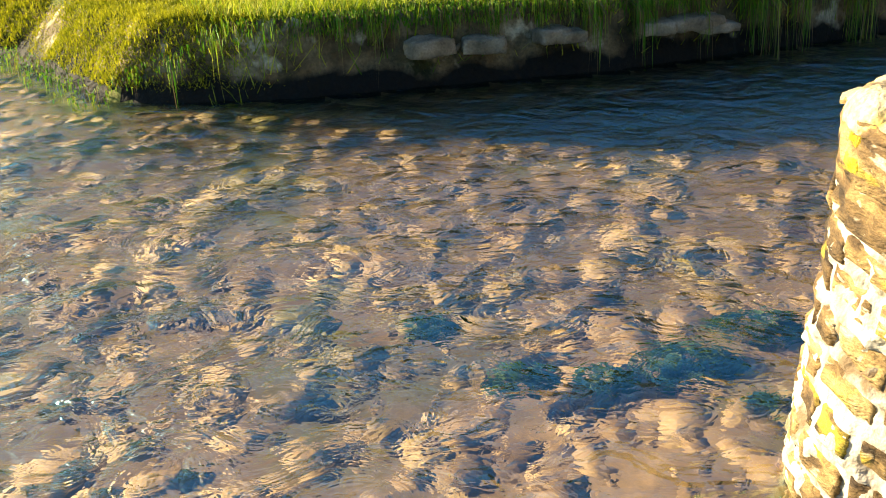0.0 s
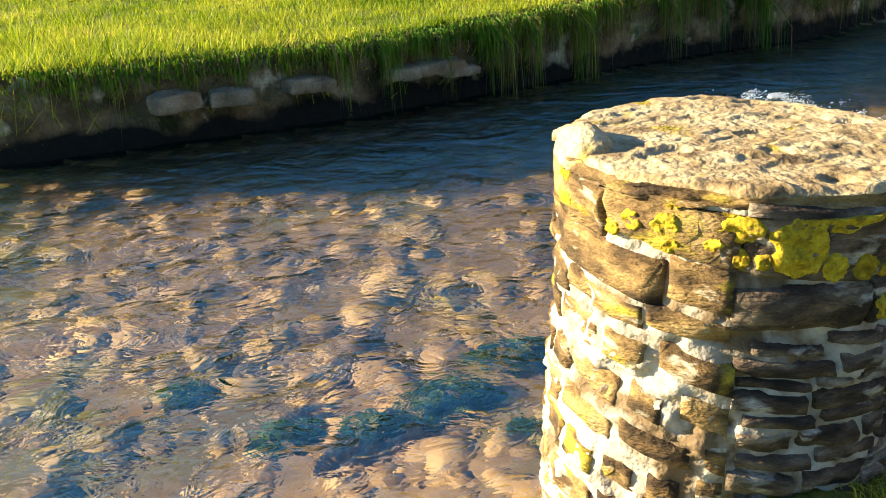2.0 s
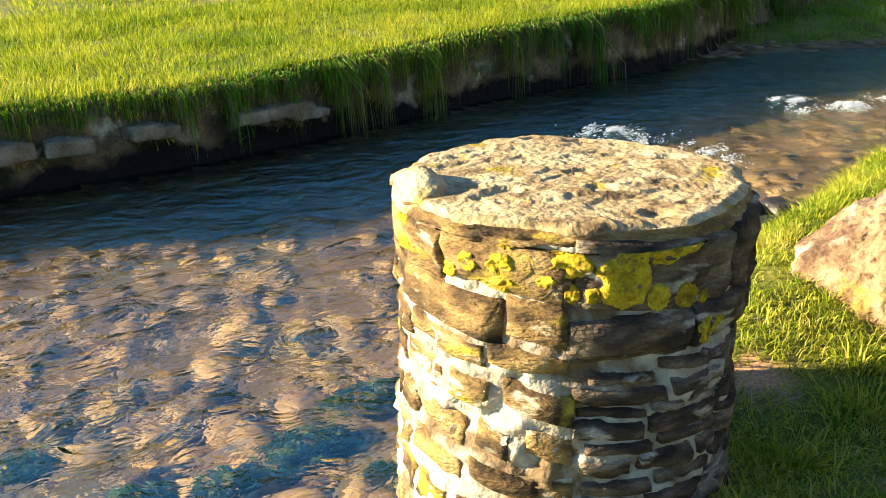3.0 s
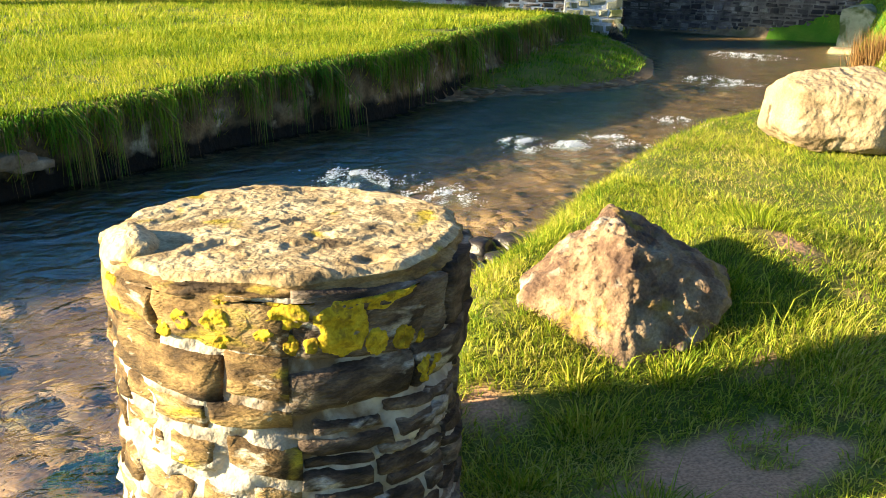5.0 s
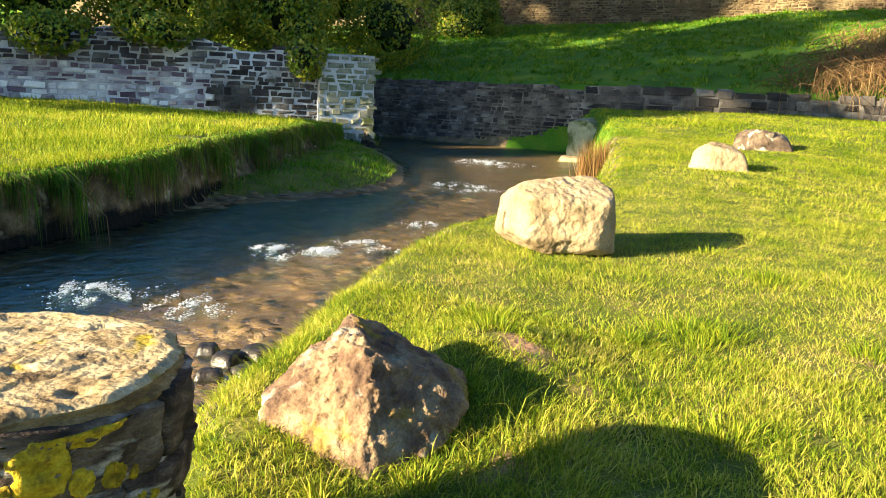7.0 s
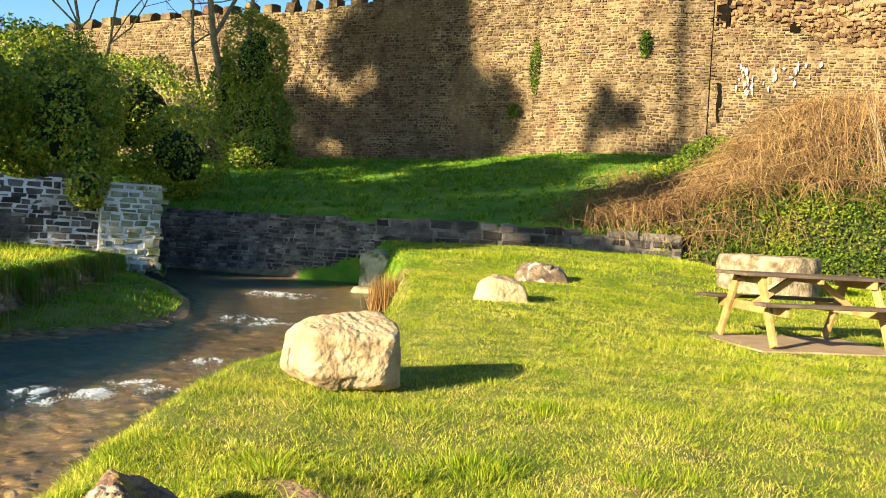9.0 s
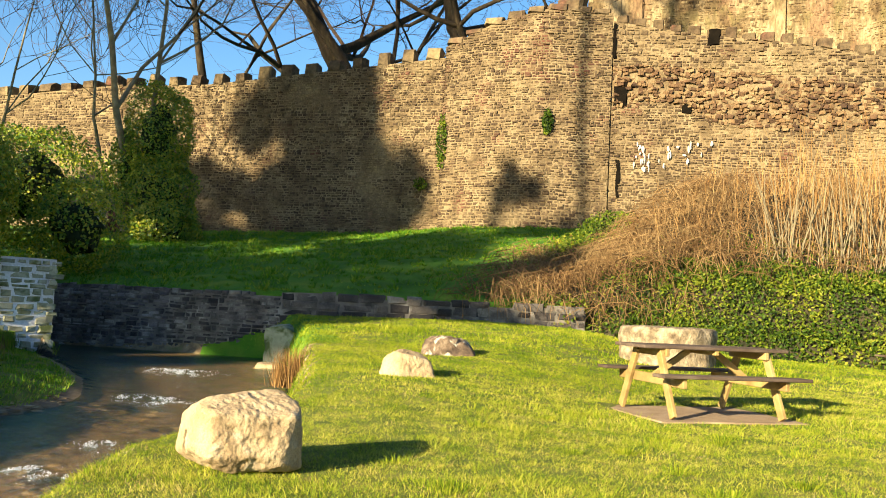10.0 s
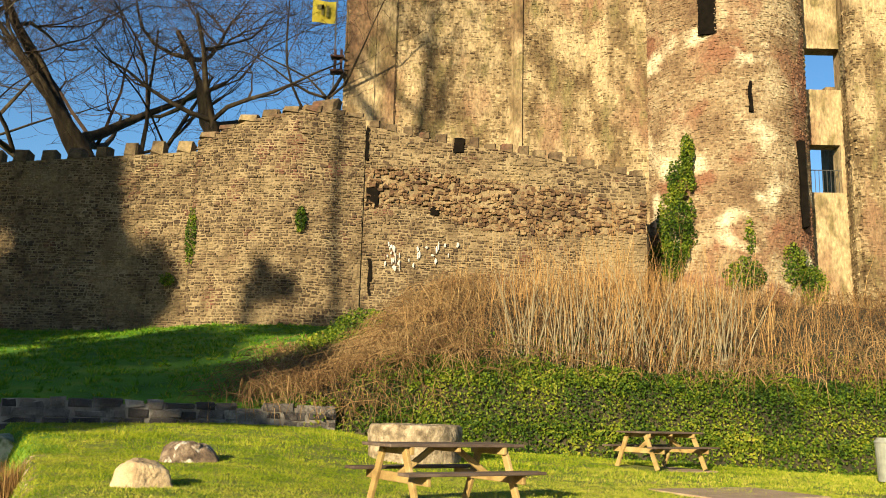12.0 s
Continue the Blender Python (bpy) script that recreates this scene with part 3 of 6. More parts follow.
def build_left_wall():
    rng = random.Random(5)
    line = Line([(2.0, 21.0), (9.0, 15.9), (13.7, 12.35)])
    z0, z1 = full_height(-0.1), lambda s: 1.62 + 0.12 * math.sin(s * 1.3) + 0.06 * math.sin(s * 3.7)
    core = wall_core("garden_wall", line, z0, z1, 0.5, M_WALL_LIME, "whitewashed rubble stone garden wall under ivy", step=0.3)
    st = courses(line.length, z0, z1, rng, 0.105, (0.12, 0.40))
    near = [q for q in st if q[0] > line.length - 6.5][:300]
    stone_parts(core, [q for q in near if q[0] < line.length - 2.1], line, M_WALL_PURPLE, rng)
    stone_parts(core, [q for q in near if q[0] >= line.length - 2.1], line, M_WALL, rng)
    stone_field("stone_rest", [q for q in st if q not in near], line, M_WALL_ISL, rng, parent=core, depth=0.12)
    pier_line = Line([(13.6, 12.25), (14.55, 11.6), (15.2, 12.4)])
    z0, z1 = full_height(-0.45), full_height(1.5)
    pier = wall_core("wall_pier", pier_line, z0, z1, 0.35, M_WALL_LIME, "pale squared stone pier at the end of the garden wall", step=0.3)
    stone_parts(pier, courses(pier_line.length, z0, z1, rng, 0.125, (0.16, 0.40), 0.016), pier_line, M_WALL_PALE, rng, 0.14)


M_WALL_LIME = material("limewashed_mortar", [(0.3, (0.26, 0.25, 0.27)), (0.5, (0.52, 0.52, 0.56)), (0.7, (0.78, 0.78, 0.80))], 0.9, 0.95, 0.6, 20, second=((0.10, 0.09, 0.09), 0.8, 0.60, 0.70), fine=(30, 0.4), albedo_scale=0.92)
M_WALL_PURPLE = material("limewashed_rubble", [(0.2, (0.095, 0.061, 0.089)), (0.42, (0.203, 0.155, 0.203)), (0.58, (0.486, 0.459, 0.513)), (0.78, (0.850, 0.850, 0.850))], 1.4, 0.9, 0.8, 25, obj=0.5, fine=(40, 0.4), albedo_scale=0.98)
M_WALL_PALE = material("pale_quoin_stone", [(0.2, (0.13, 0.13, 0.09)), (0.5, (0.28, 0.28, 0.20)), (0.8, (0.44, 0.43, 0.33))], 3, 0.9, 0.6, 25, obj=0.3, moss=((0.08, 0.10, 0.03), 3, 0.5, 0.64), albedo_scale=0.9)
build_left_wall()


# ---- castle ----
def merlons(parent, line, z, count, w, h, thick, mat, rng, start=0.0, pitch=None):
    pitch = pitch or (line.length - start) / count
    meshes = []
    for k in range(4):
        V, F = UNITS[k]
        me = np_mesh("merlon", V, F)
        me.materials.append(mat)
        meshes.append(me)
    for k in range(count):
        s = start + (k + 0.5) * pitch
        if s > line.length:
            break
        ob = new("merlon", rng.choice(meshes))
        ob.parent = parent
        ww, hh = w * rng.uniform(0.85, 1.1), h * rng.uniform(0.85, 1.15)
        ob.matrix_basis = stone_matrix(line, s, z(s) + hh / 2 - 0.06, ww, hh, thick, rng)


def build_curtain_wall():
    rng = random.Random(11)
    far_line = Line([(37.0, 60.0), (36.6, 26.8)])
    z1 = lambda s: 8.9 + 0.06 * s  # noqa: E731
    far = wall_core("curtain_wall_far", far_line, full_height(3.0), z1, 1.2, M_CASTLE_CORE, "distant battlemented stone curtain wall", "castle wall", "", step=2)
    stone_field("stone_facing", courses(far_line.length, full_height(7.6), z1, rng, 0.13, (0.14, 0.42), 0.022), far_line, M_CASTLE, rng, parent=far)
    merlons(far, far_line, z1, 26, 0.75, 0.55, 0.7, M_CASTLE, rng)
    line = Line([(37.2, 26.6), (36.0, 26.4), (36.1, 10.4)])
    z0, z1 = full_height(3.5), (lambda s: 10.65 + np.interp(s, [1, 6, 17.2], [0.0, 0.0, 0.95]))
    wall = wall_core("curtain_wall", line, z0, z1, 1.2, M_CASTLE_CORE, "high battlemented castle curtain wall of brown rubble stone", "castle wall", "", step=0.5)
    stone_field("stone_facing", courses(line.length, z0, z1, rng, 0.105, (0.09, 0.34), 0.024), line, M_CASTLE, rng, parent=wall)
    merlons(wall, line, z1, 14, 0.62, 0.55, 0.6, M_CASTLE, rng, start=1.2)


def build_wall_tower():
    """The bulging tower and the ruined rampart that runs on to the keep."""
    rng = random.Random(12)
    line = Line([(37.0, 10.6), (35.4, 10.2), (34.9, 8.2), (34.8, 6.05), (35.4, 3.3)])
    z0 = full_height(3.6)
    z1 = lambda s: np.interp(s, [0, 1.8, 3.8, 6.0, 8.6], [11.6, 11.9, 12.6, 13.1, 13.0])  # noqa: E731
    tower = wall_core("wall_tower", line, z0, z1, 1.5, M_CASTLE_CORE, "sunlit polygonal wall tower of weathered rubble stone", "castle tower", "", step=0.4)
    stone_field("stone_facing", courses(line.length, z0, z1, rng, 0.105, (0.09, 0.34), 0.024), line, M_CASTLE, rng, parent=tower)
    merlons(tower, line, z1, 8, 0.8, 0.3, 0.6, M_CASTLE, rng, start=1.6)
    block = Line([(35.3, 5.9), (35.1, 5.0), (35.2, 4.2)])
    merlons(tower, block, lambda s: 13.0, 1, 1.0, 0.8, 0.6, M_CASTLE, rng)
    line = Line([(35.48, 3.28), (35.9, 0.0), (36.1, -3.5), (36.5, -8.5)])
    z1 = lambda s: np.interp(s, [0, 3.5, 7, 11, 15], [12.7, 12.15, 11.75, 11.1, 10.8])  # noqa: E731
    ramp = wall_core("ruined_rampart", line, z0, z1, 1.5, M_CASTLE_CORE, "ruined rampart of tumbled brown rubble below the keep", "castle wall", "", step=0.4)
    band = lambda s: z1(s) - np.interp(s, [0, 3, 11], [1.75, 1.35, 1.2])  # noqa: E731
    under = lambda s: np.interp(s, [0, 2, 4, 7, 11], [9.2, 9.5, 8.7, 8.3, 8.6])  # noqa: E731
    stone_field("stone_facing", courses(line.length, full_height(4.5), under, rng, 0.105, (0.09, 0.34), 0.024), line, M_CASTLE, rng, parent=ramp, rough=1.2)
    stone_field("rubble_band", courses(line.length, under, band, rng, 0.115, (0.09, 0.26)), line, M_RUBBLE, rng, parent=ramp, rough=4.0, loose=0.4, label="tumbled facing stones")
    stone_field("upper_facing", courses(line.length, band, z1, rng, 0.13, (0.10, 0.36), 0.024), line, M_CASTLE, rng, parent=ramp, rough=1.5)
    merlons(ramp, line, z1, 17, 0.46, 0.40, 0.5, M_CASTLE, rng)


def wall_with_holes(name, p, q, z0, z1, thick, holes, mat, parent, label=""):
    """An upright wall from p to q with rectangular openings (s0, s1, za, zb) right through it."""
    p, q = np.array(p), np.array(q)
    length = float(np.hypot(*(q - p)))
    d = (q - p) / length
    nrm = np.array([d[1], -d[0]])
    S = sorted({0.0, length, *[h[0] for h in holes], *[h[1] for h in holes]})
    Z = sorted({z0, z1, *[h[2] for h in holes], *[h[3] for h in holes]})
    bm = bmesh.new()
    for a, b in zip(S, S[1:]):
        for c, e in zip(Z, Z[1:]):
            if any(h[0] <= a and b <= h[1] and h[2] <= c and e <= h[3] for h in holes):
                continue
            v = []
            for (s, t, z) in ((a, 0, c), (b, 0, c), (b, 0, e), (a, 0, e), (a, 1, c), (b, 1, c), (b, 1, e), (a, 1, e)):
                xy = p + d * s - nrm * thick * t
                v.append(bm.verts.new((*xy, z)))
            for f in ((0, 1, 2, 3), (5, 4, 7, 6), (4, 0, 3, 7), (1, 5, 6, 2), (3, 2, 6, 7), (4, 5, 1, 0)):
                bm.faces.new([v[k] for k in f])
    bmesh.ops.remove_doubles(bm, verts=bm.verts, dist=1e-4)
    inner = [f for f in bm.faces if all(len(e.link_faces) > 2 for e in f.edges)]
    bmesh.ops.delete(bm, geom=inner, context="FACES_ONLY")
    return part(name, bm, mat, parent, label)


def ivy_patch(blobs, n, size, seed, label, mat=None):
    P, D = cloud_points(blobs, n, seed, 0.5)
    V, F = leaf_mesh(P, D * 0.3 + [-0.8, 0, 0.3], size, seed)
    return thing("wall_ivy", np_mesh("wall_ivy", V, F), mat or M_IVY, label, "ivy", "stuff")


def shade_block(name, x, y0, y1, z0, z1, depth, parent, mat=None, label=""):
    """A shallow box at x whose near-black colour stands for a hollow's shade."""
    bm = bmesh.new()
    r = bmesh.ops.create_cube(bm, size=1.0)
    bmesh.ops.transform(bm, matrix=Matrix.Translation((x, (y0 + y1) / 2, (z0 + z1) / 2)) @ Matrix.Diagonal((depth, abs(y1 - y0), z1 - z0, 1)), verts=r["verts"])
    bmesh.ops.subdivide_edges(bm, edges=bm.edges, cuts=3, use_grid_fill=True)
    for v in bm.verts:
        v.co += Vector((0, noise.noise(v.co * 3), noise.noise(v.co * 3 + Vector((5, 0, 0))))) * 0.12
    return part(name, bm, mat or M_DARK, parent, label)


def build_keep():
    rng = random.Random(13)
    # broad face with a projecting strip, its corner, and the round tower
    line = Line([(47.0, 5.3), (41.0, 5.05), (41.2, 2.6), (41.35, 2.5), (41.6, -3.2), (41.46, -3.25), (41.46, -3.65), (41.6, -3.70), (41.9, -6.9), (41.2, -7.6), (41.0, -10.8)])
    z0, z1 = full_height(4.0), full_height(27.0)
    keep = wall_core("castle_keep", line, z0, z1, 1.5, M_KEEP, "tall sunlit castle keep wall of cream and brown rubble", "castle keep", "", step=0.5, inset=0.002)
    stones = [q for q in courses(line.length, full_height(10.5), full_height(21.6), rng, 0.12, (0.10, 0.36), 0.02) if not (6.0 < q[0] < 8.5 or 14.2 < q[0] < 15.0)]
    stone_field("stone_facing", stones, line, M_KEEP, rng, parent=keep, depth=0.2, rough=0.55)
    cx, cy, r = 42.4, -13.5, 4.05
    # the foot of the tower spreads
    arc = [(cx - r * math.cos(a), cy - r * math.sin(a)) for a in np.linspace(math.radians(-80), math.radians(85), 30)]
    tl = Line(arc)
    tower = wall_core("round_tower", tl, z0, z1, 1.2, M_TOWER, "round ruined castle tower with patched masonry and ivy", "castle tower", "", step=0.3, inset=0.004)
    st = courses(tl.length, full_height(5.5), full_height(21.8), rng, 0.12, (0.10, 0.36), 0.02)
    stone_field("stone_facing", st, tl, M_TOWER, rng, parent=tower, depth=0.2, rough=0.9)
    shade_block("window_opening", 38.78, -11.55, -12.35, 18.5, 21.4, 0.5, tower)
    shade_block("arrow_slit", 38.42, -13.60, -13.76, 14.7, 16.1, 0.4, tower)
    shade_block("wall_crack", 39.35, -16.05, -16.35, 9.6, 13.6, 0.6, tower)
    # range beyond: a shaded recess with an open window to the sky, then a broad face
    side = wall_with_holes("side_wall", (43.6, -17.0), (43.6, -20.6), 4.0, 27.0, 0.9, [(1.30, 3.30, 17.85, 20.1), (1.45, 3.0, 12.4, 14.9)], M_KEEP, keep)
    east = Line([(43.6, -20.2), (42.4, -19.95), (41.9, -20.1), (41.6, -36.0)])
    rng2 = random.Random(19)
    face = wall_core("castle_range", east, z0, z1, 1.2, M_KEEP, "broad sunlit side range of the ruined castle", "castle wall", "", step=0.5, inset=0.002)
    stone_field("stone_facing", [q for q in courses(east.length, full_height(5.0), full_height(21.6), rng2, 0.12, (0.10, 0.36), 0.02) if q[0] < 6.5], east, M_KEEP, rng2, parent=face, depth=0.2, rough=0.55)
    # iron railing in the lower window
    for k in range(8):
        bm = bmesh.new()
        plank(bm, (43.75, -18.5 - 0.2 * k, 12.4), (43.75, -18.5 - 0.2 * k, 13.6), 0.025, 0.025, (1, 0, 0), 0.003)
        part("railing_bar", bm, M_IRON, keep)
    bm = bmesh.new()
    plank(bm, (43.75, -18.4, 13.6), (43.75, -20.05, 13.6), 0.04, 0.04, (0, 0, 1), 0.004)
    part("railing_bar", bm, M_IRON, keep)
    # a chimney stack behind the upper window, and a timber stair by the corner
    bm = bmesh.new()
    plank(bm, (60.0, -27.0, 10.0), (60.0, -27.0, 24.2), 1.3, 1.3, (1, 0, 0), 0.05)
    me = bpy.data.meshes.new("chimney")
    bm.to_mesh(me)
    bm.free()
    thing("chimney", me, M_KEEP, "stone chimney stack seen through the castle window", "chimney")
    return keep, tower


M_TOWER = material("tower_masonry", [(0.28, (0.15, 0.088, 0.046)), (0.5, (0.29, 0.20, 0.11)), (0.72, (0.50, 0.40, 0.25))], 0.5, 0.92, 0.9, 6, detail=12.0,
                   second=((0.26, 0.125, 0.07), 0.38, 0.50, 0.60), moss=((0.74, 0.64, 0.44), 0.45, 0.56, 0.66), fine=(9, 0.8), island=0.35)
M_RUBBLE = material("tumbled_masonry", [(0.15, (0.075, 0.042, 0.025)), (0.40, (0.17, 0.096, 0.050)), (0.65, (0.27, 0.17, 0.084)), (0.9, (0.42, 0.31, 0.17))], 1.2, 0.92, 0.8, 14, island=0.6, fine=(9, 0.5))
build_curtain_wall()
build_wall_tower()
keep_ob, tower_ob = build_keep()


# ---- round stone pillar by the water ----
PILLAR, PILLAR_R = (0.94, 1.31), 0.312


def pillar_radius(a, z, P):
    return PILLAR_R + 0.012 * (vnoise(P, 6, 21, 3) - 0.5) + 0.01 * smooth(0.2, -0.1, z)


def face_radius(a, z):
    """The weathered face of the pillar, with bedding lines and pits, and a ledge under the upper stones of the shaded side."""
    P = np.stack([np.cos(a) * PILLAR_R, np.sin(a) * PILLAR_R, z * 1.0], -1)
    Q = P * [1, 1, 3.5]
    deg = np.degrees(np.asarray(a)) % 360
    side = smooth(226, 244, deg) * smooth(345, 325, deg)
    ledge = side * (0.012 * smooth(0.235, 0.25, z) - 0.014 * np.exp(-(((z - 0.222) / 0.016) ** 2)))
    return pillar_radius(a, z, P) + ledge + 0.024 * (vnoise(Q, 14, 77, 4) - 0.5) - 0.009 * smooth(0.58, 0.68, vnoise(P + 3.3, 26, 81, 2)) + 0.013 * (vnoise(P * [1, 1, 1.6], 55, 83, 3) - 0.5)


def shell_stone(a0, a1, z0, z1, tilt, out, seed):
    """A curved block of a round pillar: worn face, sides running into the mortar."""
    n = max(6, int((a1 - a0) * PILLAR_R / 0.012))
    m = max(5, int((z1 - z0) / 0.012))
    ease = lambda q: 0.5 - 0.5 * np.cos(np.pi * np.linspace(0, 1, q))  # noqa: E731
    u, v = np.meshgrid(ease(n), ease(m), indexing="ij")
    u, v = u.ravel(), v.ravel()
    rim = np.minimum(np.minimum(u, 1 - u) * (a1 - a0) * PILLAR_R, np.minimum(v, 1 - v) * (z1 - z0))
    a = a0 + (a1 - a0) * u + 0.01 * (vnoise(np.stack([u * 3, v * 3, 0 * u + seed], -1), 1, seed, 2) - 0.5)
    z = z0 + (z1 - z0) * v + tilt * (u - 0.5) * (a1 - a0)
    P = np.stack([np.cos(a), np.sin(a), z * 3], -1) * PILLAR_R
    r = face_radius(a, z) + out - 0.005 * (1 - smooth(0, 0.006, rim)) ** 1.5
    r = np.where(rim < 1e-6, PILLAR_R - 0.05, r)
    V = np.stack([PILLAR[0] + r * np.cos(a), PILLAR[1] + r * np.sin(a), z], -1)
    i, j = np.meshgrid(np.arange(n - 1), np.arange(m - 1), indexing="ij")
    k = (i * m + j).ravel()
    return V, np.stack([k, k + m, k + m + 1, k + 1], -1)


def build_pillar():
    rng = random.Random(2)
    pillar = empty("stone_pillar", (PILLAR[0], PILLAR[1], -0.3), "round weathered stone pillar with yellow lichen and white mortar beside the stream", "stone pillar")

    def add(name, V, F, mat, label="", smoothed=True):
        V = V - np.array([PILLAR[0], PILLAR[1], -0.3])
        return thing(name, np_mesh(name, V, F, smoothed), mat, label, parent=pillar)

    # lime mortar core
    n, m = 230, 120
    A, Z = np.meshgrid(np.linspace(0, 2 * math.pi, n, endpoint=False), np.linspace(-0.42, 0.43, m), indexing="ij")
    a, z = A.ravel(), Z.ravel()
    P = np.stack([np.cos(a) * PILLAR_R, np.sin(a) * PILLAR_R, z], -1)
    slaty = smooth(236, 246, np.degrees(a)) * smooth(345, 325, np.degrees(a))
    r = face_radius(a, z) - 0.0035 - 0.009 * slaty + 0.020 * (vnoise(P * [1, 1, 1.4], 17, 3, 4) - 0.5) - 0.004 * smooth(0.24, 0.30, z)
    V = np.stack([PILLAR[0] + r * np.cos(a), PILLAR[1] + r * np.sin(a), z], -1)
    i, j = np.meshgrid(np.arange(n), np.arange(m - 1), indexing="ij")
    k, k2 = (i * m + j).ravel(), (((i + 1) % n) * m + j).ravel()
    add("mortar_core", V, np.stack([k, k2, k2 + 1, k + 1], -1), M_MORTAR, "rough white lime mortar")
    # squared ochre blocks on one side, thin slates on the other, and large stones above
    blocks = [(-0.41, -0.30, 0.42), (-0.30, -0.20, 0.36), (-0.20, -0.115, 0.40), (-0.115, -0.03, 0.34), (-0.03, 0.045, 0.42), (0.045, 0.12, 0.34), (0.12, 0.20, 0.46)]
    slates = [(-0.41, -0.35, 0.5), (-0.35, -0.31, 0.4), (-0.31, -0.25, 0.5), (-0.25, -0.22, 0.4), (-0.22, -0.17, 0.36), (-0.17, -0.14, 0.5), (-0.14, -0.09, 0.44), (-0.09, -0.06, 0.3), (-0.06, -0.01, 0.4), (-0.01, 0.02, 0.5), (0.02, 0.065, 0.36),
              (0.065, 0.09, 0.5), (0.09, 0.13, 0.42), (0.13, 0.152, 0.34), (0.152, 0.188, 0.5), (0.188, 0.212, 0.6)]
    upper = [(0.205, 0.262, 0.62), (0.262, 0.345, 0.80), (0.345, 0.436, 0.95)]

    def course(rows, a0, a1, tilt, ga, gz, out, mat, smear):
        for q, (z0, z1, w) in enumerate(rows):
            a = a0 + rng.uniform(-0.06, 0.06)
            while a < a1 - 0.03:
                b = min(a + w * rng.uniform(0.7, 1.35), a1)
                if a1 - b < 0.12:
                    b = a1
                V, F = shell_stone(a + ga, b - ga, z0 + gz * rng.uniform(0.4, 1.5), z1 - gz * rng.uniform(0.4, 1.5), tilt + rng.uniform(-0.015, 0.015), out + rng.uniform(-smear, smear), q * 31 + int(a * 10))
                add("stone", V, F, mat)
                a = b

    rad = math.radians
    course(blocks, rad(-40), rad(244), -0.055, 0.026, 0.008, 0.0, M_PILLAR, 0.003)
    course(slates, rad(241), rad(325), -0.02, 0.012, 0.0018, -0.001, M_SLATE, 0.004)
    course(upper, rad(-30), rad(240), -0.03, 0.004, 0.0012, 0.002, M_PILLAR, 0.003)
    course([(0.232, 0.318, 0.7), (0.318, 0.436, 0.8)], rad(237), rad(332), -0.01, 0.004, 0.0012, 0.002, M_SLATE, 0.003)
    # layered slate capping, with broken edges and open joints
    n, m = 220, 90
    A, T = np.meshgrid(np.linspace(0, 2 * math.pi, n, endpoint=False), np.linspace(0, 1, m), indexing="ij")
    a, t = A.ravel(), T.ravel()
    rr = np.where(t < 0.8, t / 0.8, 1.0)
    P = np.stack([np.cos(a) * rr, np.sin(a) * rr, 0 * a], -1) * PILLAR_R
    edge = PILLAR_R - 0.002 + 0.050 * (vnoise(np.stack([np.cos(a), np.sin(a), 0.8 * np.floor(smooth(0.8, 1, t) * 4)], -1), 5, 8, 4) - 0.5)
    W = P + 0.05 * np.stack([vnoise(P, 9, 31, 3), vnoise(P + 5, 9, 32, 3), 0 * a], -1)
    lay = vnoise(W * [1.0, 1.4, 1] + 1.7, 4.2, 14, 2) + 0.10 * (vnoise(P, 34, 18, 3) - 0.5)
    step = lay * 7
    level = (np.floor(step) + smooth(0.86, 1.0, step - np.floor(step))) / 7
    top = 0.446 + 0.027 * level + 0.006 * (vnoise(P * [1, 1.6, 1], 45, 15, 4) - 0.5) - 0.008 * smooth(0.72, 0.76, vnoise(W * [1.0, 1.5, 1] + 9, 10, 17, 2))
    top = top - 0.008 * smooth(0.93, 1.0, rr) ** 2
    z = np.where(t < 0.8, top, np.minimum(top, 0.449) - 0.026 * smooth(0.8, 1, t))
    r = np.where(t < 0.8, rr * edge, edge - 0.02 * smooth(0.96, 1.0, t))
    V = np.stack([PILLAR[0] + r * np.cos(a), PILLAR[1] + r * np.sin(a), z], -1)
    i, j = np.meshgrid(np.arange(n), np.arange(m - 1), indexing="ij")
    k, k2 = (i * m + j).ravel(), (((i + 1) % n) * m + j).ravel()
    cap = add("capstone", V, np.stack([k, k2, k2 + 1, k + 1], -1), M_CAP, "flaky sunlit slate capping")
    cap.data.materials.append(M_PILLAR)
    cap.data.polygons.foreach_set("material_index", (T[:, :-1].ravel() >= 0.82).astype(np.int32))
    # a rounded stone on the shoulder
    bm = bmesh.new()
    bmesh.ops.create_icosphere(bm, subdivisions=5, radius=1.0)
    D = np.array([v.co[:] for v in bm.verts])
    F = np.array([[v.index for v in f.verts] for f in bm.faces])
    bm.free()
    V = D * [0.050, 0.088, 0.056] * (1 + 0.22 * (vnoise(D, 2.2, 35, 4) - 0.5))[:, None]
    sa = rad(168)
    c, q = math.cos(sa), math.sin(sa)
    V = np.stack([V[:, 0] * c - V[:, 1] * q + PILLAR[0] + 0.268 * c, V[:, 0] * q + V[:, 1] * c + PILLAR[1] + 0.268 * q, V[:, 2] + 0.428], -1)
    add("shoulder_stone", V, F, M_CAP, "rounded lichen-covered shoulder stone")
    for q, (deg, z, w, h) in enumerate(LICHEN):
        n, m = 56, 9
        A, T = np.meshgrid(np.linspace(0, 2 * math.pi, n, endpoint=False), np.linspace(0.02, 1, m), indexing="ij")
        a, t = A.ravel(), T.ravel()
        ring = np.stack([np.cos(a), np.sin(a), 0 * a + q], -1)
        lob = 1 + 0.62 * (vnoise(ring, 1.4, q, 2) - 0.5) + 0.30 * (vnoise(ring, 6.0, q + 3, 2) - 0.5)
        du, dv = 1.08 * w * t * lob * np.cos(a), 1.08 * h * t * lob * np.sin(a)
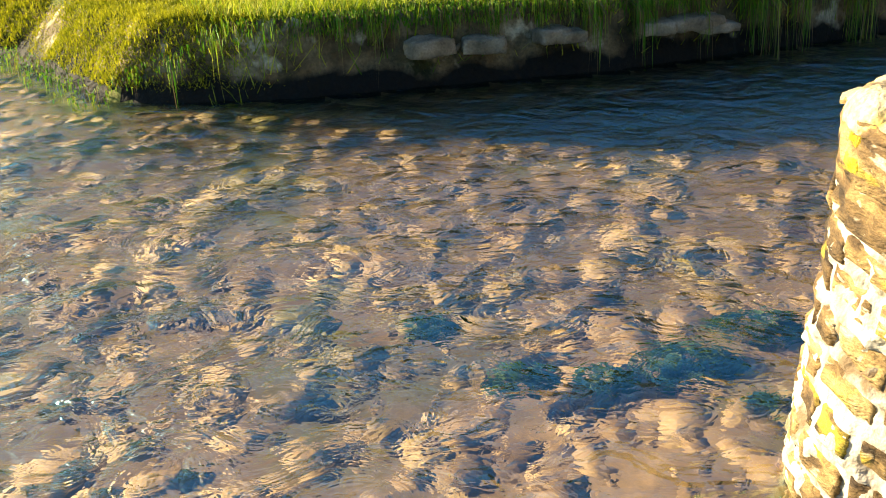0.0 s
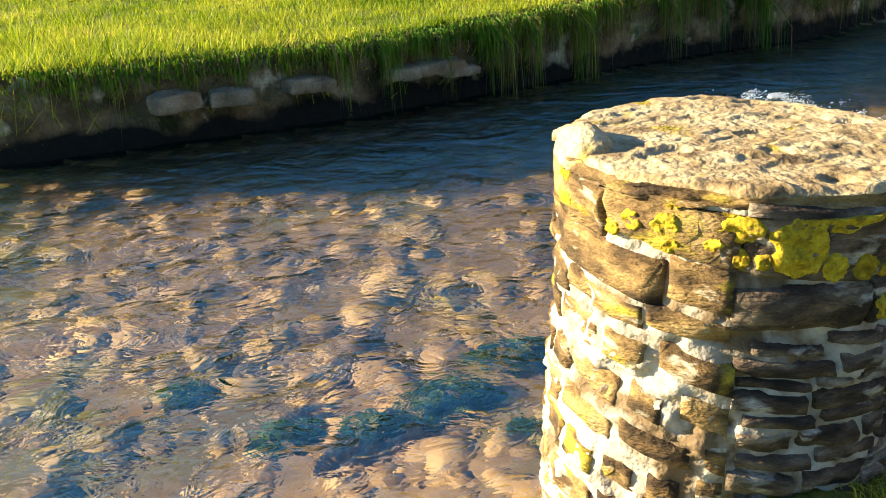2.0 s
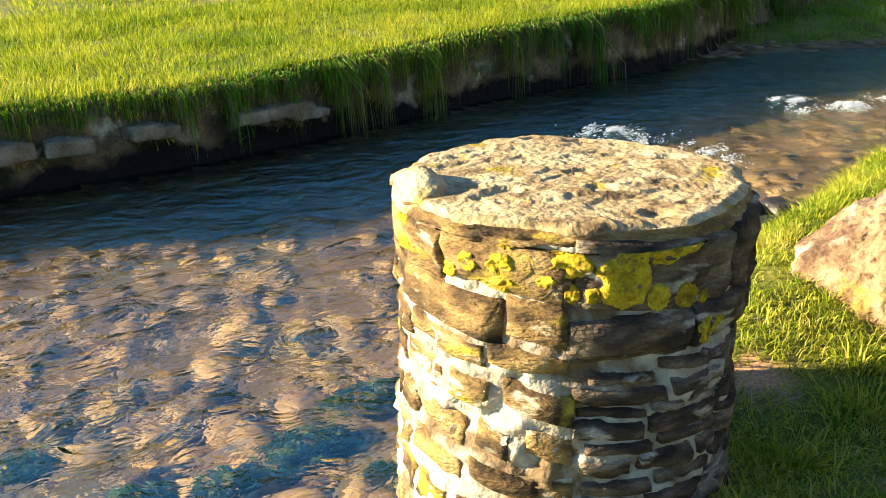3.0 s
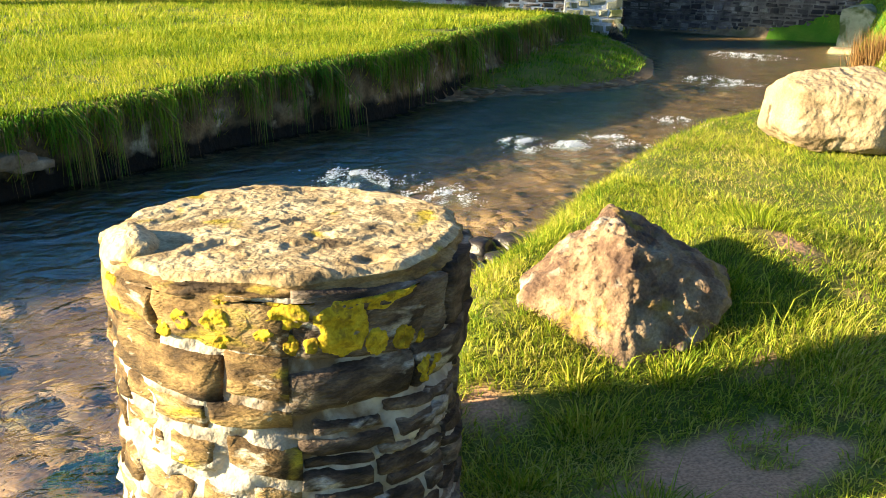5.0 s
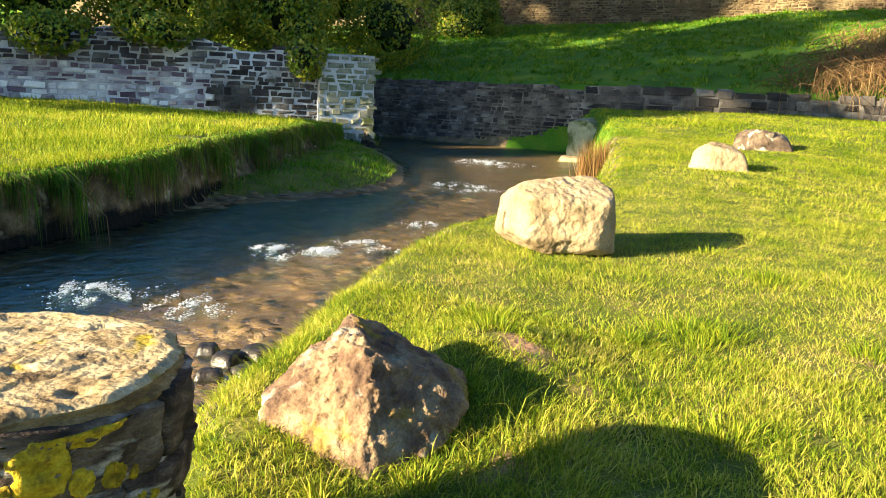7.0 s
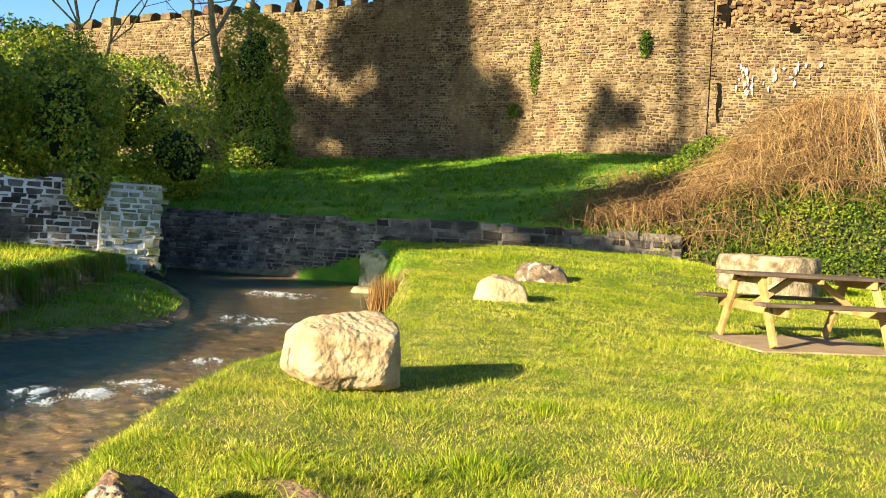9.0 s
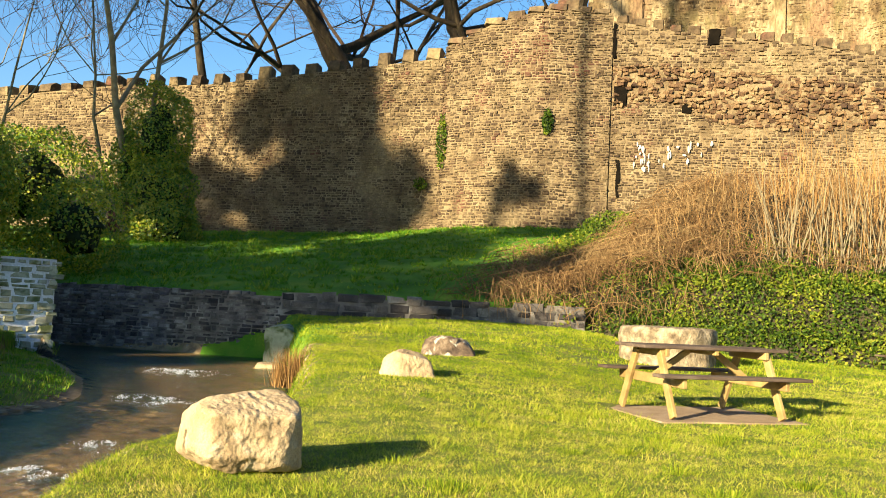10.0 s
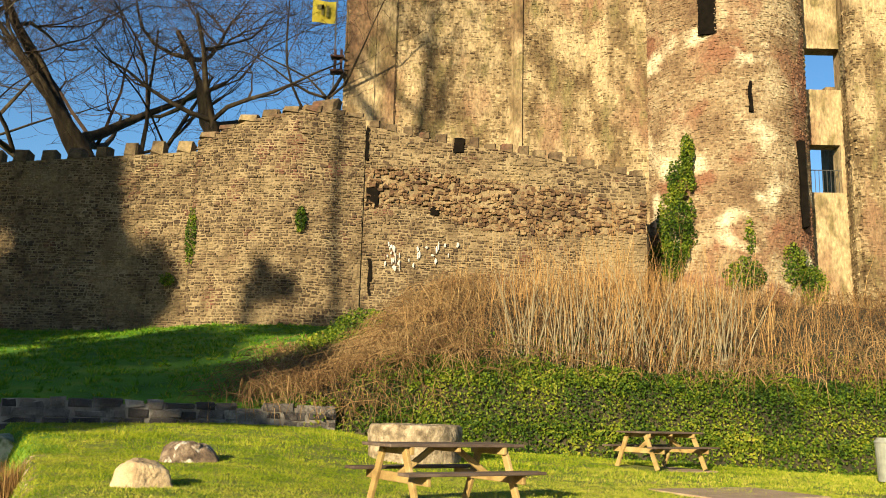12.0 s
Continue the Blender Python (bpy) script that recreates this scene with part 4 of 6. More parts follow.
        ang, zz = math.radians(deg) + du / PILLAR_R, np.minimum(z + dv, 0.424)
        P = np.stack([np.cos(ang) * PILLAR_R, np.sin(ang) * PILLAR_R, zz], -1)
        r = face_radius(ang, zz) + 0.0050 + 0.002 * (vnoise(P, 120, 5, 2) - 0.5) - 0.005 * smooth(0.93, 1.0, t)
        V = np.stack([PILLAR[0] + r * np.cos(ang), PILLAR[1] + r * np.sin(ang), zz], -1)
        i, j = np.meshgrid(np.arange(n), np.arange(m - 1), indexing="ij")
        k, k2 = (i * m + j).ravel(), (((i + 1) % n) * m + j).ravel()
        add("lichen", V, np.stack([k, k2, k2 + 1, k + 1], -1), M_LICHEN, "crusty yellow lichen")


# where lichen grows: degrees round the pillar, height, half width, half height
LICHEN = [(221.3, 0.432, 0.023, 0.014), (219.4, 0.393, 0.019, 0.017), (221.3, 0.36, 0.012, 0.011), (243.3, 0.458, 0.015, 0.02), (236.1, 0.432, 0.017, 0.013), (239.6, 0.403, 0.028, 0.024), (267.4, 0.435, 0.057, 0.035), (253.8, 0.379, 0.039, 0.047), (263.6, 0.345, 0.018, 0.021), (272.9, 0.338, 0.023, 0.02), (280.4, 0.327, 0.008, 0.013), (283.2, 0.272, 0.033, 0.021), (245.1, 0.356, 0.01, 0.015), (239.9, 0.354, 0.011, 0.015), (232.6, 0.373, 0.015, 0.01), (202.2, 0.365, 0.015, 0.013), (209.1, 0.388, 0.015, 0.019), (200.1, 0.487, 0.026, 0.015), (228.2, 0.48, 0.025, 0.012), (178.8, 0.434, 0.019, 0.033), (178.7, 0.38, 0.019, 0.019), (210.4, 0.44, 0.022, 0.013)]
M_SLATE = material("dark_slate", [(0.34, (0.030, 0.021, 0.016)), (0.48, (0.125, 0.085, 0.062)), (0.62, (0.30, 0.225, 0.16)), (0.8, (0.56, 0.48, 0.40))], 11, 0.85, 1.0, 60,
                   obj=0.14, stretch=(1, 1, 3.0), second=((0.66, 0.60, 0.54), 9, 0.58, 0.66), fine=(150, 0.8))
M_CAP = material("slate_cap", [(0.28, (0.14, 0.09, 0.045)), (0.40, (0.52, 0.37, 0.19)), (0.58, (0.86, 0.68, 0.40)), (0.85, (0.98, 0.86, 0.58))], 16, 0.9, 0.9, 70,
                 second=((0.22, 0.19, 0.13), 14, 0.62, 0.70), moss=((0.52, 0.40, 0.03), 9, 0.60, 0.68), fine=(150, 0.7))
build_pillar()


# ---- boulders ----
def boulder(name, place, turn, planes, mat, label, seed, rough=0.05, sub=5, pits=0.0, soft=26.0, crag=0.0, grain=0.0, group="boulders on the lawn"):
    """A rock cut by planes (normal, distance), softened and roughened."""
    bm = bmesh.new()
    bmesh.ops.create_icosphere(bm, subdivisions=sub, radius=1.0)
    D = np.array([v.co[:] for v in bm.verts])
    size = max(p[1] for p in planes)
    inv = []
    for (nx, ny, nz), dist in planes:
        nn = np.array((nx, ny, nz), float)
        nn /= np.linalg.norm(nn)
        inv.append(np.maximum(D @ nn, 1e-3) / dist)
    inv = np.array(inv)
    r = 1.0 / (np.sum(inv**soft, axis=0) ** (1 / soft))
    V = D * r[:, None]
    ridg = np.abs(vnoise(V, 3.2 / size, seed + 2, 4) - 0.5) * 2
    if crag:
        V = V + D * (crag * size * (np.floor(5 * vnoise(V, 4.0 / size, seed + 12, 3)) / 5 + 0.6 * np.floor(6 * vnoise(V, 9.0 / size, seed + 13, 2)) / 6 - 0.7))[:, None]
    V = V + D * (rough * size * (1.6 * (vnoise(V, 1.6 / size, seed, 4) - 0.5) + 0.9 * (0.45 - ridg) + 0.5 * (vnoise(V, 9 / size, seed + 5, 3) - 0.5)))[:, None]
    if pits:
        V = V - D * (pits * size * smooth(0.58, 0.72, vnoise(V, 5.0 / size, seed + 9, 2)))[:, None]
    if grain:
        V = V + D * (grain * size * (2.2 * (vnoise(V, 13 / size, seed + 21, 3) - 0.5) - 0.6 * smooth(0.55, 0.70, vnoise(V, 19 / size, seed + 22, 2))))[:, None]
    for v, c in zip(bm.verts, V):
        v.co = c
    for f in bm.faces:
        f.smooth = True
    me = bpy.data.meshes.new(name)
    bm.to_mesh(me)
    bm.free()
    ob = thing(name, me, mat, label, "boulder", group=group)
    ob.matrix_basis = Matrix.Translation(place) @ Matrix.Rotation(turn, 4, "Z")
    return ob


boulder("boulder", (2.135, 1.485, 0.03), math.atan2(-0.766, 0.643),
        [((-0.66, 0, 0.75), 0.170), ((0.42, 0.0, 0.90), 0.155), ((1, 0, 0.12), 0.30), ((-1, 0.1, -0.1), 0.30), ((0, 0, -1), 0.24), ((-0.50, -0.80, 0.34), 0.185), ((0.45, -0.80, 0.40), 0.19), ((-0.15, 0, 1), 0.20),
         ((0.1, 1, 0.15), 0.24), ((0.6, 0.7, 0.4), 0.27), ((-0.5, 0.75, 0.3), 0.24), ((0.8, -0.2, -0.6), 0.25)],
        M_STONE_RED, "rough reddish pyramid-shaped boulder on the grass bank", 41, 0.08, 6, 0.03, crag=0.08, grain=0.050)
boulder("boulder", (4.88, 2.29, 0.22), math.atan2(-0.82, 0.57),
        [((0.06, -0.34, 1), 0.180), ((-0.22, 0.3, 1), 0.215), ((0.55, 0.1, 0.8), 0.31), ((-1, -0.1, 0.16), 0.305), ((1, -0.12, 0.06), 0.315), ((0.02, 0, -1), 0.22), ((0.04, -1, 0.10), 0.24), ((0.75, -0.75, -0.1), 0.325),
         ((-0.72, -0.66, 0.1), 0.315), ((-0.75, 0, 0.66), 0.315), ((-0.55, -0.2, -0.8), 0.27), ((0.1, 1, 0.1), 0.26), ((0.0, -0.75, -0.75), 0.27)],
        M_STONE_PALE, "large pale sunlit block-shaped boulder on the lawn", 52, 0.06, 6, 0.02, soft=22.0, crag=0.022, grain=0.012)
boulder("boulder", (9.62, 2.86, 0.32), math.atan2(-0.95, 0.3),
        [((0.22, -0.15, 1), 0.130), ((-1, 0, 0.2), 0.27), ((1, 0.1, 0.35), 0.25), ((0, 0, -1), 0.2), ((0.3, -1, 0.25), 0.17), ((-0.5, -0.8, 0.3), 0.21), ((0.6, 0, 0.8), 0.19), ((0, 1, 0.2), 0.19), ((-0.5, 0, 0.85), 0.19)],
        M_STONE_PALE, "small pale boulder on the lawn", 63, 0.07, 5, 0.03, soft=14.0, crag=0.04, grain=0.02)
boulder("boulder", (12.5, 3.22, 0.41), math.atan2(-0.95, 0.3),
        [((0.05, 0, 1), 0.135), ((-1, 0, 0.3), 0.32), ((1, 0, 0.35), 0.35), ((0, 0, -1), 0.2), ((0.1, -1, 0.35), 0.22), ((-0.5, -0.2, 0.85), 0.20), ((0.55, -0.2, 0.8), 0.22), ((0, 1, 0.2), 0.24)],
        M_STONE_DARK, "low brown and grey boulder on the lawn", 74, 0.07, 5, 0.05, soft=9.0, crag=0.06, grain=0.03)


# ---- stone drum ----
def build_drum():
    drum = empty("stone_drum", (15.9, 0.27, 0.12), "old round stone drum like a mill stone standing on the lawn", "stone drum")
    for name, z0, z1, r in (("drum_body", -0.05, 0.70, 0.80),):
        n, m = 80, 22
        A, T = np.meshgrid(np.linspace(0, 2 * math.pi, n, endpoint=False), np.linspace(0, 1, m), indexing="ij")
        a, t = A.ravel(), T.ravel()
        side = t < 0.6
        z = np.where(side, z0 + (z1 - z0) * t / 0.6, z1)
        rad = np.where(side, r, r * (1 - (t - 0.6) / 0.4))
        P = np.stack([rad * np.cos(a), rad * np.sin(a), z], -1)
        d = 0.09 * (vnoise(P, 5, 5, 4) - 0.5) - 0.02 * np.exp(-((z - 0.34) / 0.03) ** 2) - 0.02 * np.exp(-((t - 0.6) / 0.05) ** 2) + 0.02 * (vnoise(P, 18, 6, 2) - 0.5)
        V = np.stack([(rad + np.where(side, d, 0)) * np.cos(a), (rad + np.where(side, d, 0)) * np.sin(a), z + np.where(side, 0, d * 0.5)], -1)
        i, j = np.meshgrid(np.arange(n), np.arange(m - 1), indexing="ij")
        k, k2 = (i * m + j).ravel(), (((i + 1) % n) * m + j).ravel()
        thing(name, np_mesh(name, V, np.stack([k, k2, k2 + 1, k + 1], -1), True), M_DRUM, parent=drum)


M_DRUM = material("drum_stone", [(0.30, (0.13, 0.095, 0.06)), (0.46, (0.34, 0.265, 0.17)), (0.66, (0.56, 0.46, 0.32))], 7, 0.9, 0.9, 18, second=((0.18, 0.14, 0.09), 5, 0.55, 0.68), fine=(40, 0.5))
build_drum()


# ---- picnic tables ----
def build_table():
    t = empty("picnic_table", (0, 0, 0), "weathered wooden A-frame picnic table with attached benches on a concrete pad", "picnic table", "picnic tables")

    def add(name, a, b, w, h, mat, up=(0, 0, 1), label=""):
        bm = bmesh.new()
        plank(bm, a, b, w, h, up)
        return part(name, bm, mat, t, label)

    L = 0.90
    for k in range(5):
        add("tabletop_board", (-L, (k - 2) * 0.145, 0.735), (L, (k - 2) * 0.145, 0.735), 0.138, 0.035, M_WOOD_TOP)
    for s in (-1, 1):
        for k in (0, 1):
            add("seat_board", (-L, s * (0.60 + 0.13 * k), 0.445), (L, s * (0.60 + 0.13 * k), 0.445), 0.124, 0.035, M_WOOD_TOP)
    for x in (-0.62, 0.62):
        add("top_bearer", (x, -0.36, 0.675), (x, 0.36, 0.675), 0.045, 0.085, M_WOOD)
        add("seat_bearer", (x, -0.74, 0.375), (x, 0.74, 0.375), 0.045, 0.105, M_WOOD)
        for s in (-1, 1):
            xx = x + (0.046 if x > 0 else -0.046)
            add("leg", (xx, s * 0.60, 0.0), (xx, s * 0.26, 0.70), 0.046, 0.10, M_WOOD, up=(0, 1, 0.4))
        add("diagonal_brace", (x * 0.95, 0, 0.40), (x * 0.25, 0, 0.70), 0.045, 0.07, M_WOOD, up=(0.5, 0, 1))
    add("centre_bearer", (0, -0.34, 0.69), (0, 0.34, 0.69), 0.045, 0.055, M_WOOD)
    return t


def pad_slab(x, y, z, turn, lx, ly):
    bm = bmesh.new()
    bmesh.ops.create_cube(bm, size=1.0)
    bmesh.ops.scale(bm, vec=(lx, ly, 0.12), verts=bm.verts)
    bmesh.ops.subdivide_edges(bm, edges=bm.edges, cuts=5, use_grid_fill=True)
    for v in bm.verts:
        e = noise.noise(v.co * 2.3 + Vector((x, y, 0)))
        v.co.x += 0.05 * e
        v.co.y += 0.05 * noise.noise(v.co * 2.9)
    me = bpy.data.meshes.new("concrete_slab")
    bm.to_mesh(me)
    bm.free()
    ob = thing("concrete_slab", me, M_PAD, "worn pinkish concrete pad set in the lawn", "concrete slab", group="table pads")
    ob.matrix_basis = Matrix.Translation((x, y, z)) @ Matrix.Rotation(turn, 4, "Z")
    return ob


TABLES = [(9.80, -0.24, 0.03, math.radians(-59)), (17.3, -4.3, 0.10, math.radians(-59))]
table = build_table()
table.scale = (0.9, 0.9, 0.9)
table.matrix_basis = pose(*TABLES[0][:3], 0, 0, math.degrees(TABLES[0][3])) @ Matrix.Diagonal((0.9, 0.9, 0.9, 1))
copy_thing(table, pose(*TABLES[1][:3], 0, 0, math.degrees(TABLES[1][3])))
for (x, y, z, a) in TABLES:
    pad_slab(x, y, z - 0.075, a, 1.6, 1.3)
pad_slab(12.6, -4.2, 0.0, math.radians(-66), 1.8, 1.5)


# ---- grass ----
def blades(name, x, y, z, length, width, seed, mat, label, lean=0.5, fall=None, parent=None, kind="stuff", category="grass", bias=(0, 0)):
    """Bent blades of grass at the places given, as one mesh."""
    g = np.random.default_rng(seed)
    n = len(x)
    a = g.uniform(0, 2 * np.pi, n)
    L = length * g.uniform(0.6, 1.25, n)
    W = width * g.uniform(0.7, 1.2, n)
    tilt = lean * g.uniform(0.15, 1.0, n)
    dx, dy = np.cos(a) * tilt + bias[0], np.sin(a) * tilt + bias[1]
    px, py = -np.sin(a) * W / 2, np.cos(a) * W / 2
    base = np.stack([x, y, z], -1)
    mid = base + np.stack([dx * 0.35 * L, dy * 0.35 * L, 0.6 * L], -1)
    tip = base + np.stack([dx * L, dy * L, L * (1 - 0.35 * tilt)], -1)
    if fall is not None:
        mid = base + np.stack([fall[0] * 0.5 * L + dx * 0.1 * L, fall[1] * 0.5 * L + dy * 0.1 * L, 0.02 - 0.25 * L], -1)
        tip = base + np.stack([fall[0] * 0.6 * L + dx * 0.25 * L, fall[1] * 0.6 * L + dy * 0.25 * L, -0.95 * L], -1)
    off = np.stack([px, py, 0 * px], -1)
    if width >= 0.0055 and fall is None:
        V = np.stack([base - off, base + off, tip], 1).reshape(-1, 3)
        return thing(name, np_mesh(name, V, np.arange(3 * n).reshape(-1, 3)), mat, label, category, kind, parent=parent)
    V = np.stack([base - off, base + off, mid + off * 0.8, mid - off * 0.8, tip], 1).reshape(-1, 3)
    k = np.arange(n)[:, None] * 5
    F = np.concatenate([k + [0, 1, 2], k + [0, 2, 3], k + [3, 2, 4]], 1).reshape(-1, 3)
    return thing(name, np_mesh(name, V, F), mat, label, category, kind, parent=parent)


def scatter(seed, n, x0, x1, y0, y1, keep):
    g = np.random.default_rng(seed)
    x, y = g.uniform(x0, x1, n), g.uniform(y0, y1, n)
    k = keep(x, y) > g.uniform(0, 1, n)
    return x[k], y[k]


def on_right(x, y):
    ok = (poly_dist(x, y, STREAM) > -0.02) & (y < np.interp(x, [-3, 0, 3, 6, 10, 14, 17.3], [2.9, 2.9, 4.2, 5.0, 5.9, 8.0, 10])) & (x < slope_line(y) - 0.05)
    for (tx, ty, _, a) in TABLES:
        c, s = math.cos(a), math.sin(a)
        u, v = (x - tx) * c + (y - ty) * s, -(x - tx) * s + (y - ty) * c
        ok &= ~((np.abs(u) < 0.85) & (np.abs(v) < 0.70))
    ok &= np.hypot(x - PILLAR[0], y - PILLAR[1]) > PILLAR_R + 0.0
    return ok * (1.0 - bare(x, y))


def turf(name, seed, n, box, length, width, keep, mat=None, label="", lean=1.0, tuft=0.05, per=16):
    """Grass in uneven tufts whose blades lean outwards."""
    g = np.random.default_rng(seed + 500)
    cx, cy = scatter(seed, n // per, *box, keep)
    m = len(cx)
    C = np.stack([cx, cy, 0 * cx], -1)
    size = g.lognormal(0, 0.38, m) * (0.70 + 0.9 * smooth(0.50, 0.74, vnoise(C, 1.5, 45, 3)))
    who = np.repeat(np.arange(m), per)
    off = g.normal(0, 1, (m * per, 2))
    x, y = cx[who] + off[:, 0] * tuft * size[who], cy[who] + off[:, 1] * tuft * size[who]
    ok = keep(x, y) > 0.35
    x, y, who, off = x[ok], y[ok], who[ok], off[ok]
    a = 9.0 * vnoise(C, 0.8, 48, 2)[who]
    out = 0.75 * off + 0.22 * np.stack([np.cos(a), np.sin(a)], -1)
    edge = poly_dist(x, y, STREAM)
    L = length * (0.45 + 0.62 * size[who]) * (1 + 0.7 * smooth(0.35, 0.0, edge)) * np.exp(-0.10 * (off**2).sum(1))
    return blades(name, x, y, height(x, y) - 0.008, L, width, seed, mat or M_GRASS, label or "short sunlit lawn grass with uneven tufts", 0.6 * lean, bias=(0.5 * lean * out[:, 0], 0.5 * lean * out[:, 1]))


def dry_patch(x, y):
    return on_right(x, y) * np.interp(y, [-2, 2.5], [0.9, 0.5]) * (0.45 + 0.75 * smooth(0.42, 0.62, vnoise(np.stack([x, y, 0 * x], -1), 1.7, 46, 3)))


def on_slope(x, y):
    return (x > slope_line(y) + 0.1) & (y > 1.5 + 0.08 * (x - 18)) & (x < 35.8)


turf("slope_grass", 10, 60000, (17.6, 36, 1.5, 24), 0.13, 0.035, on_slope, M_SHADE_BLADE, "lush slope grass below the castle, its shaded green in the colour", lean=1.4)
turf("lawn_grass", 1, 140000, (1.0, 3.4, -0.5, 3.0), 0.044, 0.0034, on_right, lean=1.6, tuft=0.026, per=20)
def lush(x, y):
    """Where the lawn is greener and less trodden: 0..1."""
    P = np.stack([x, y, 0 * x], -1)
    return smooth(0.25, 0.75, smooth(7.5, 16.0, x + 1.1 * y) + 0.9 * (vnoise(P, 0.5, 51, 3) - 0.5) + 0.5 * smooth(0.9, 0.2, poly_dist(x, y, STREAM)))


def green_lawn(x, y):
    return on_right(x, y) * lush(x, y)


def plain_lawn(x, y):
    return on_right(x, y) * (1 - lush(x, y))


for label, keep, mat, q in (("short sunlit lawn grass with uneven tufts", plain_lawn, M_GRASS, 0), ("greener, thicker lawn grass", green_lawn, M_GREEN, 20)):
    turf("lawn_grass", 2 + q, 290000, (3.4, 8.0, -3.2, 4.8), 0.036, 0.0056, keep, mat, label, lean=1.8, tuft=0.034)
    turf("lawn_grass", 3 + q, 230000, (8.0, 13.5, -6.0, 6.6), 0.046, 0.009, keep, mat, label, lean=1.6, tuft=0.06)
    turf("lawn_grass", 4 + q, 150000, (13.5, 20.4, -13.0, 9.0), 0.055, 0.016, keep, mat, label, lean=1.3, tuft=0.09)
turf("dry_lawn_grass", 5, 60000, (1.0, 6.0, -2.0, 4.0), 0.026, 0.004, dry_patch, M_DRY, "dry yellow blades among the turf", 1.8)
turf("dry_lawn_grass", 6, 70000, (6.0, 14.0, -6.0, 5.5), 0.026, 0.009, dry_patch, M_DRY, "dry yellow blades among the turf", 1.8)


def tussocks(seed, places):
    """Single thick tufts that stand out of the lawn."""
    g = np.random.default_rng(seed)
    xs, ys, outs = [], [], []
    for (px, py, r, n) in places:
        off = g.normal(0, 1, (n, 2))
        xs.append(px + off[:, 0] * r * 0.4)
        ys.append(py + off[:, 1] * r * 0.4)
        outs.append(off)
    x, y, out = np.concatenate(xs), np.concatenate(ys), np.concatenate(outs)
    blades("grass_tuft", x, y, height(x, y) - 0.01, 0.066 * g.uniform(0.5, 1.2, len(x)), 0.0042, seed + 1, M_GREEN, "thick green tufts standing out of the lawn", 0.5, bias=(0.5 * out[:, 0], 0.5 * out[:, 1]))


g = np.random.default_rng(77)
tussocks(78, [(3.63, 1.04, 0.22, 500), (3.22, 1.72, 0.18, 350), (2.85, 1.47, 0.14, 300), (2.36, 0.96, 0.14, 260), (1.62, 1.16, 0.10, 260), (1.34, 1.10, 0.09, 240), (1.42, 0.82, 0.10, 200), (2.0, 1.18, 0.07, 160), (2.45, 1.35, 0.10, 220), (1.75, 1.30, 0.07, 150)]
         + [(g.uniform(2.4, 9.0), g.uniform(-2.2, 1.9), g.uniform(0.10, 0.24), int(g.uniform(120, 300))) for q in range(46)])


def on_far(x, y):
    return smooth(-1.5, -0.7, x + 0.4 * (y - 4.3)) * ((np.minimum(poly_dist(x, y, STREAM), poly_dist(x, y, TONGUE)) > 0.03) & (y > np.interp(x, [-3, 0, 3, 6, 10, 14], [2.9, 2.9, 4.2, 5.0, 6.0, 9.0])) & (y < np.interp(x, [-30, 3, 9, 14.6], [32, 20.5, 16.2, 11.8])))


turf("far_bank_grass", 7, 170000, (-3.4, 6.0, 4.2, 9.0), 0.065, 0.008, on_far, M_GREEN, tuft=0.05, label="thick sunlit grass on top of the far bank")
turf("far_bank_grass", 8, 110000, (0.0, 14.0, 7.5, 17.0), 0.08, 0.014, on_far, M_GREEN, tuft=0.09, label="thick sunlit grass on top of the far bank")


def on_tongue(x, y):
    return (poly_dist(x, y, TONGUE) < 0) & (height(x, y) > WATER + 0.03)


turf("tongue_grass", 9, 40000, (5.0, 14.5, 6.0, 12.0), 0.07, 0.012, on_tongue, M_SHADE_BLADE, label="low green grass on the tongue of land by the stream")


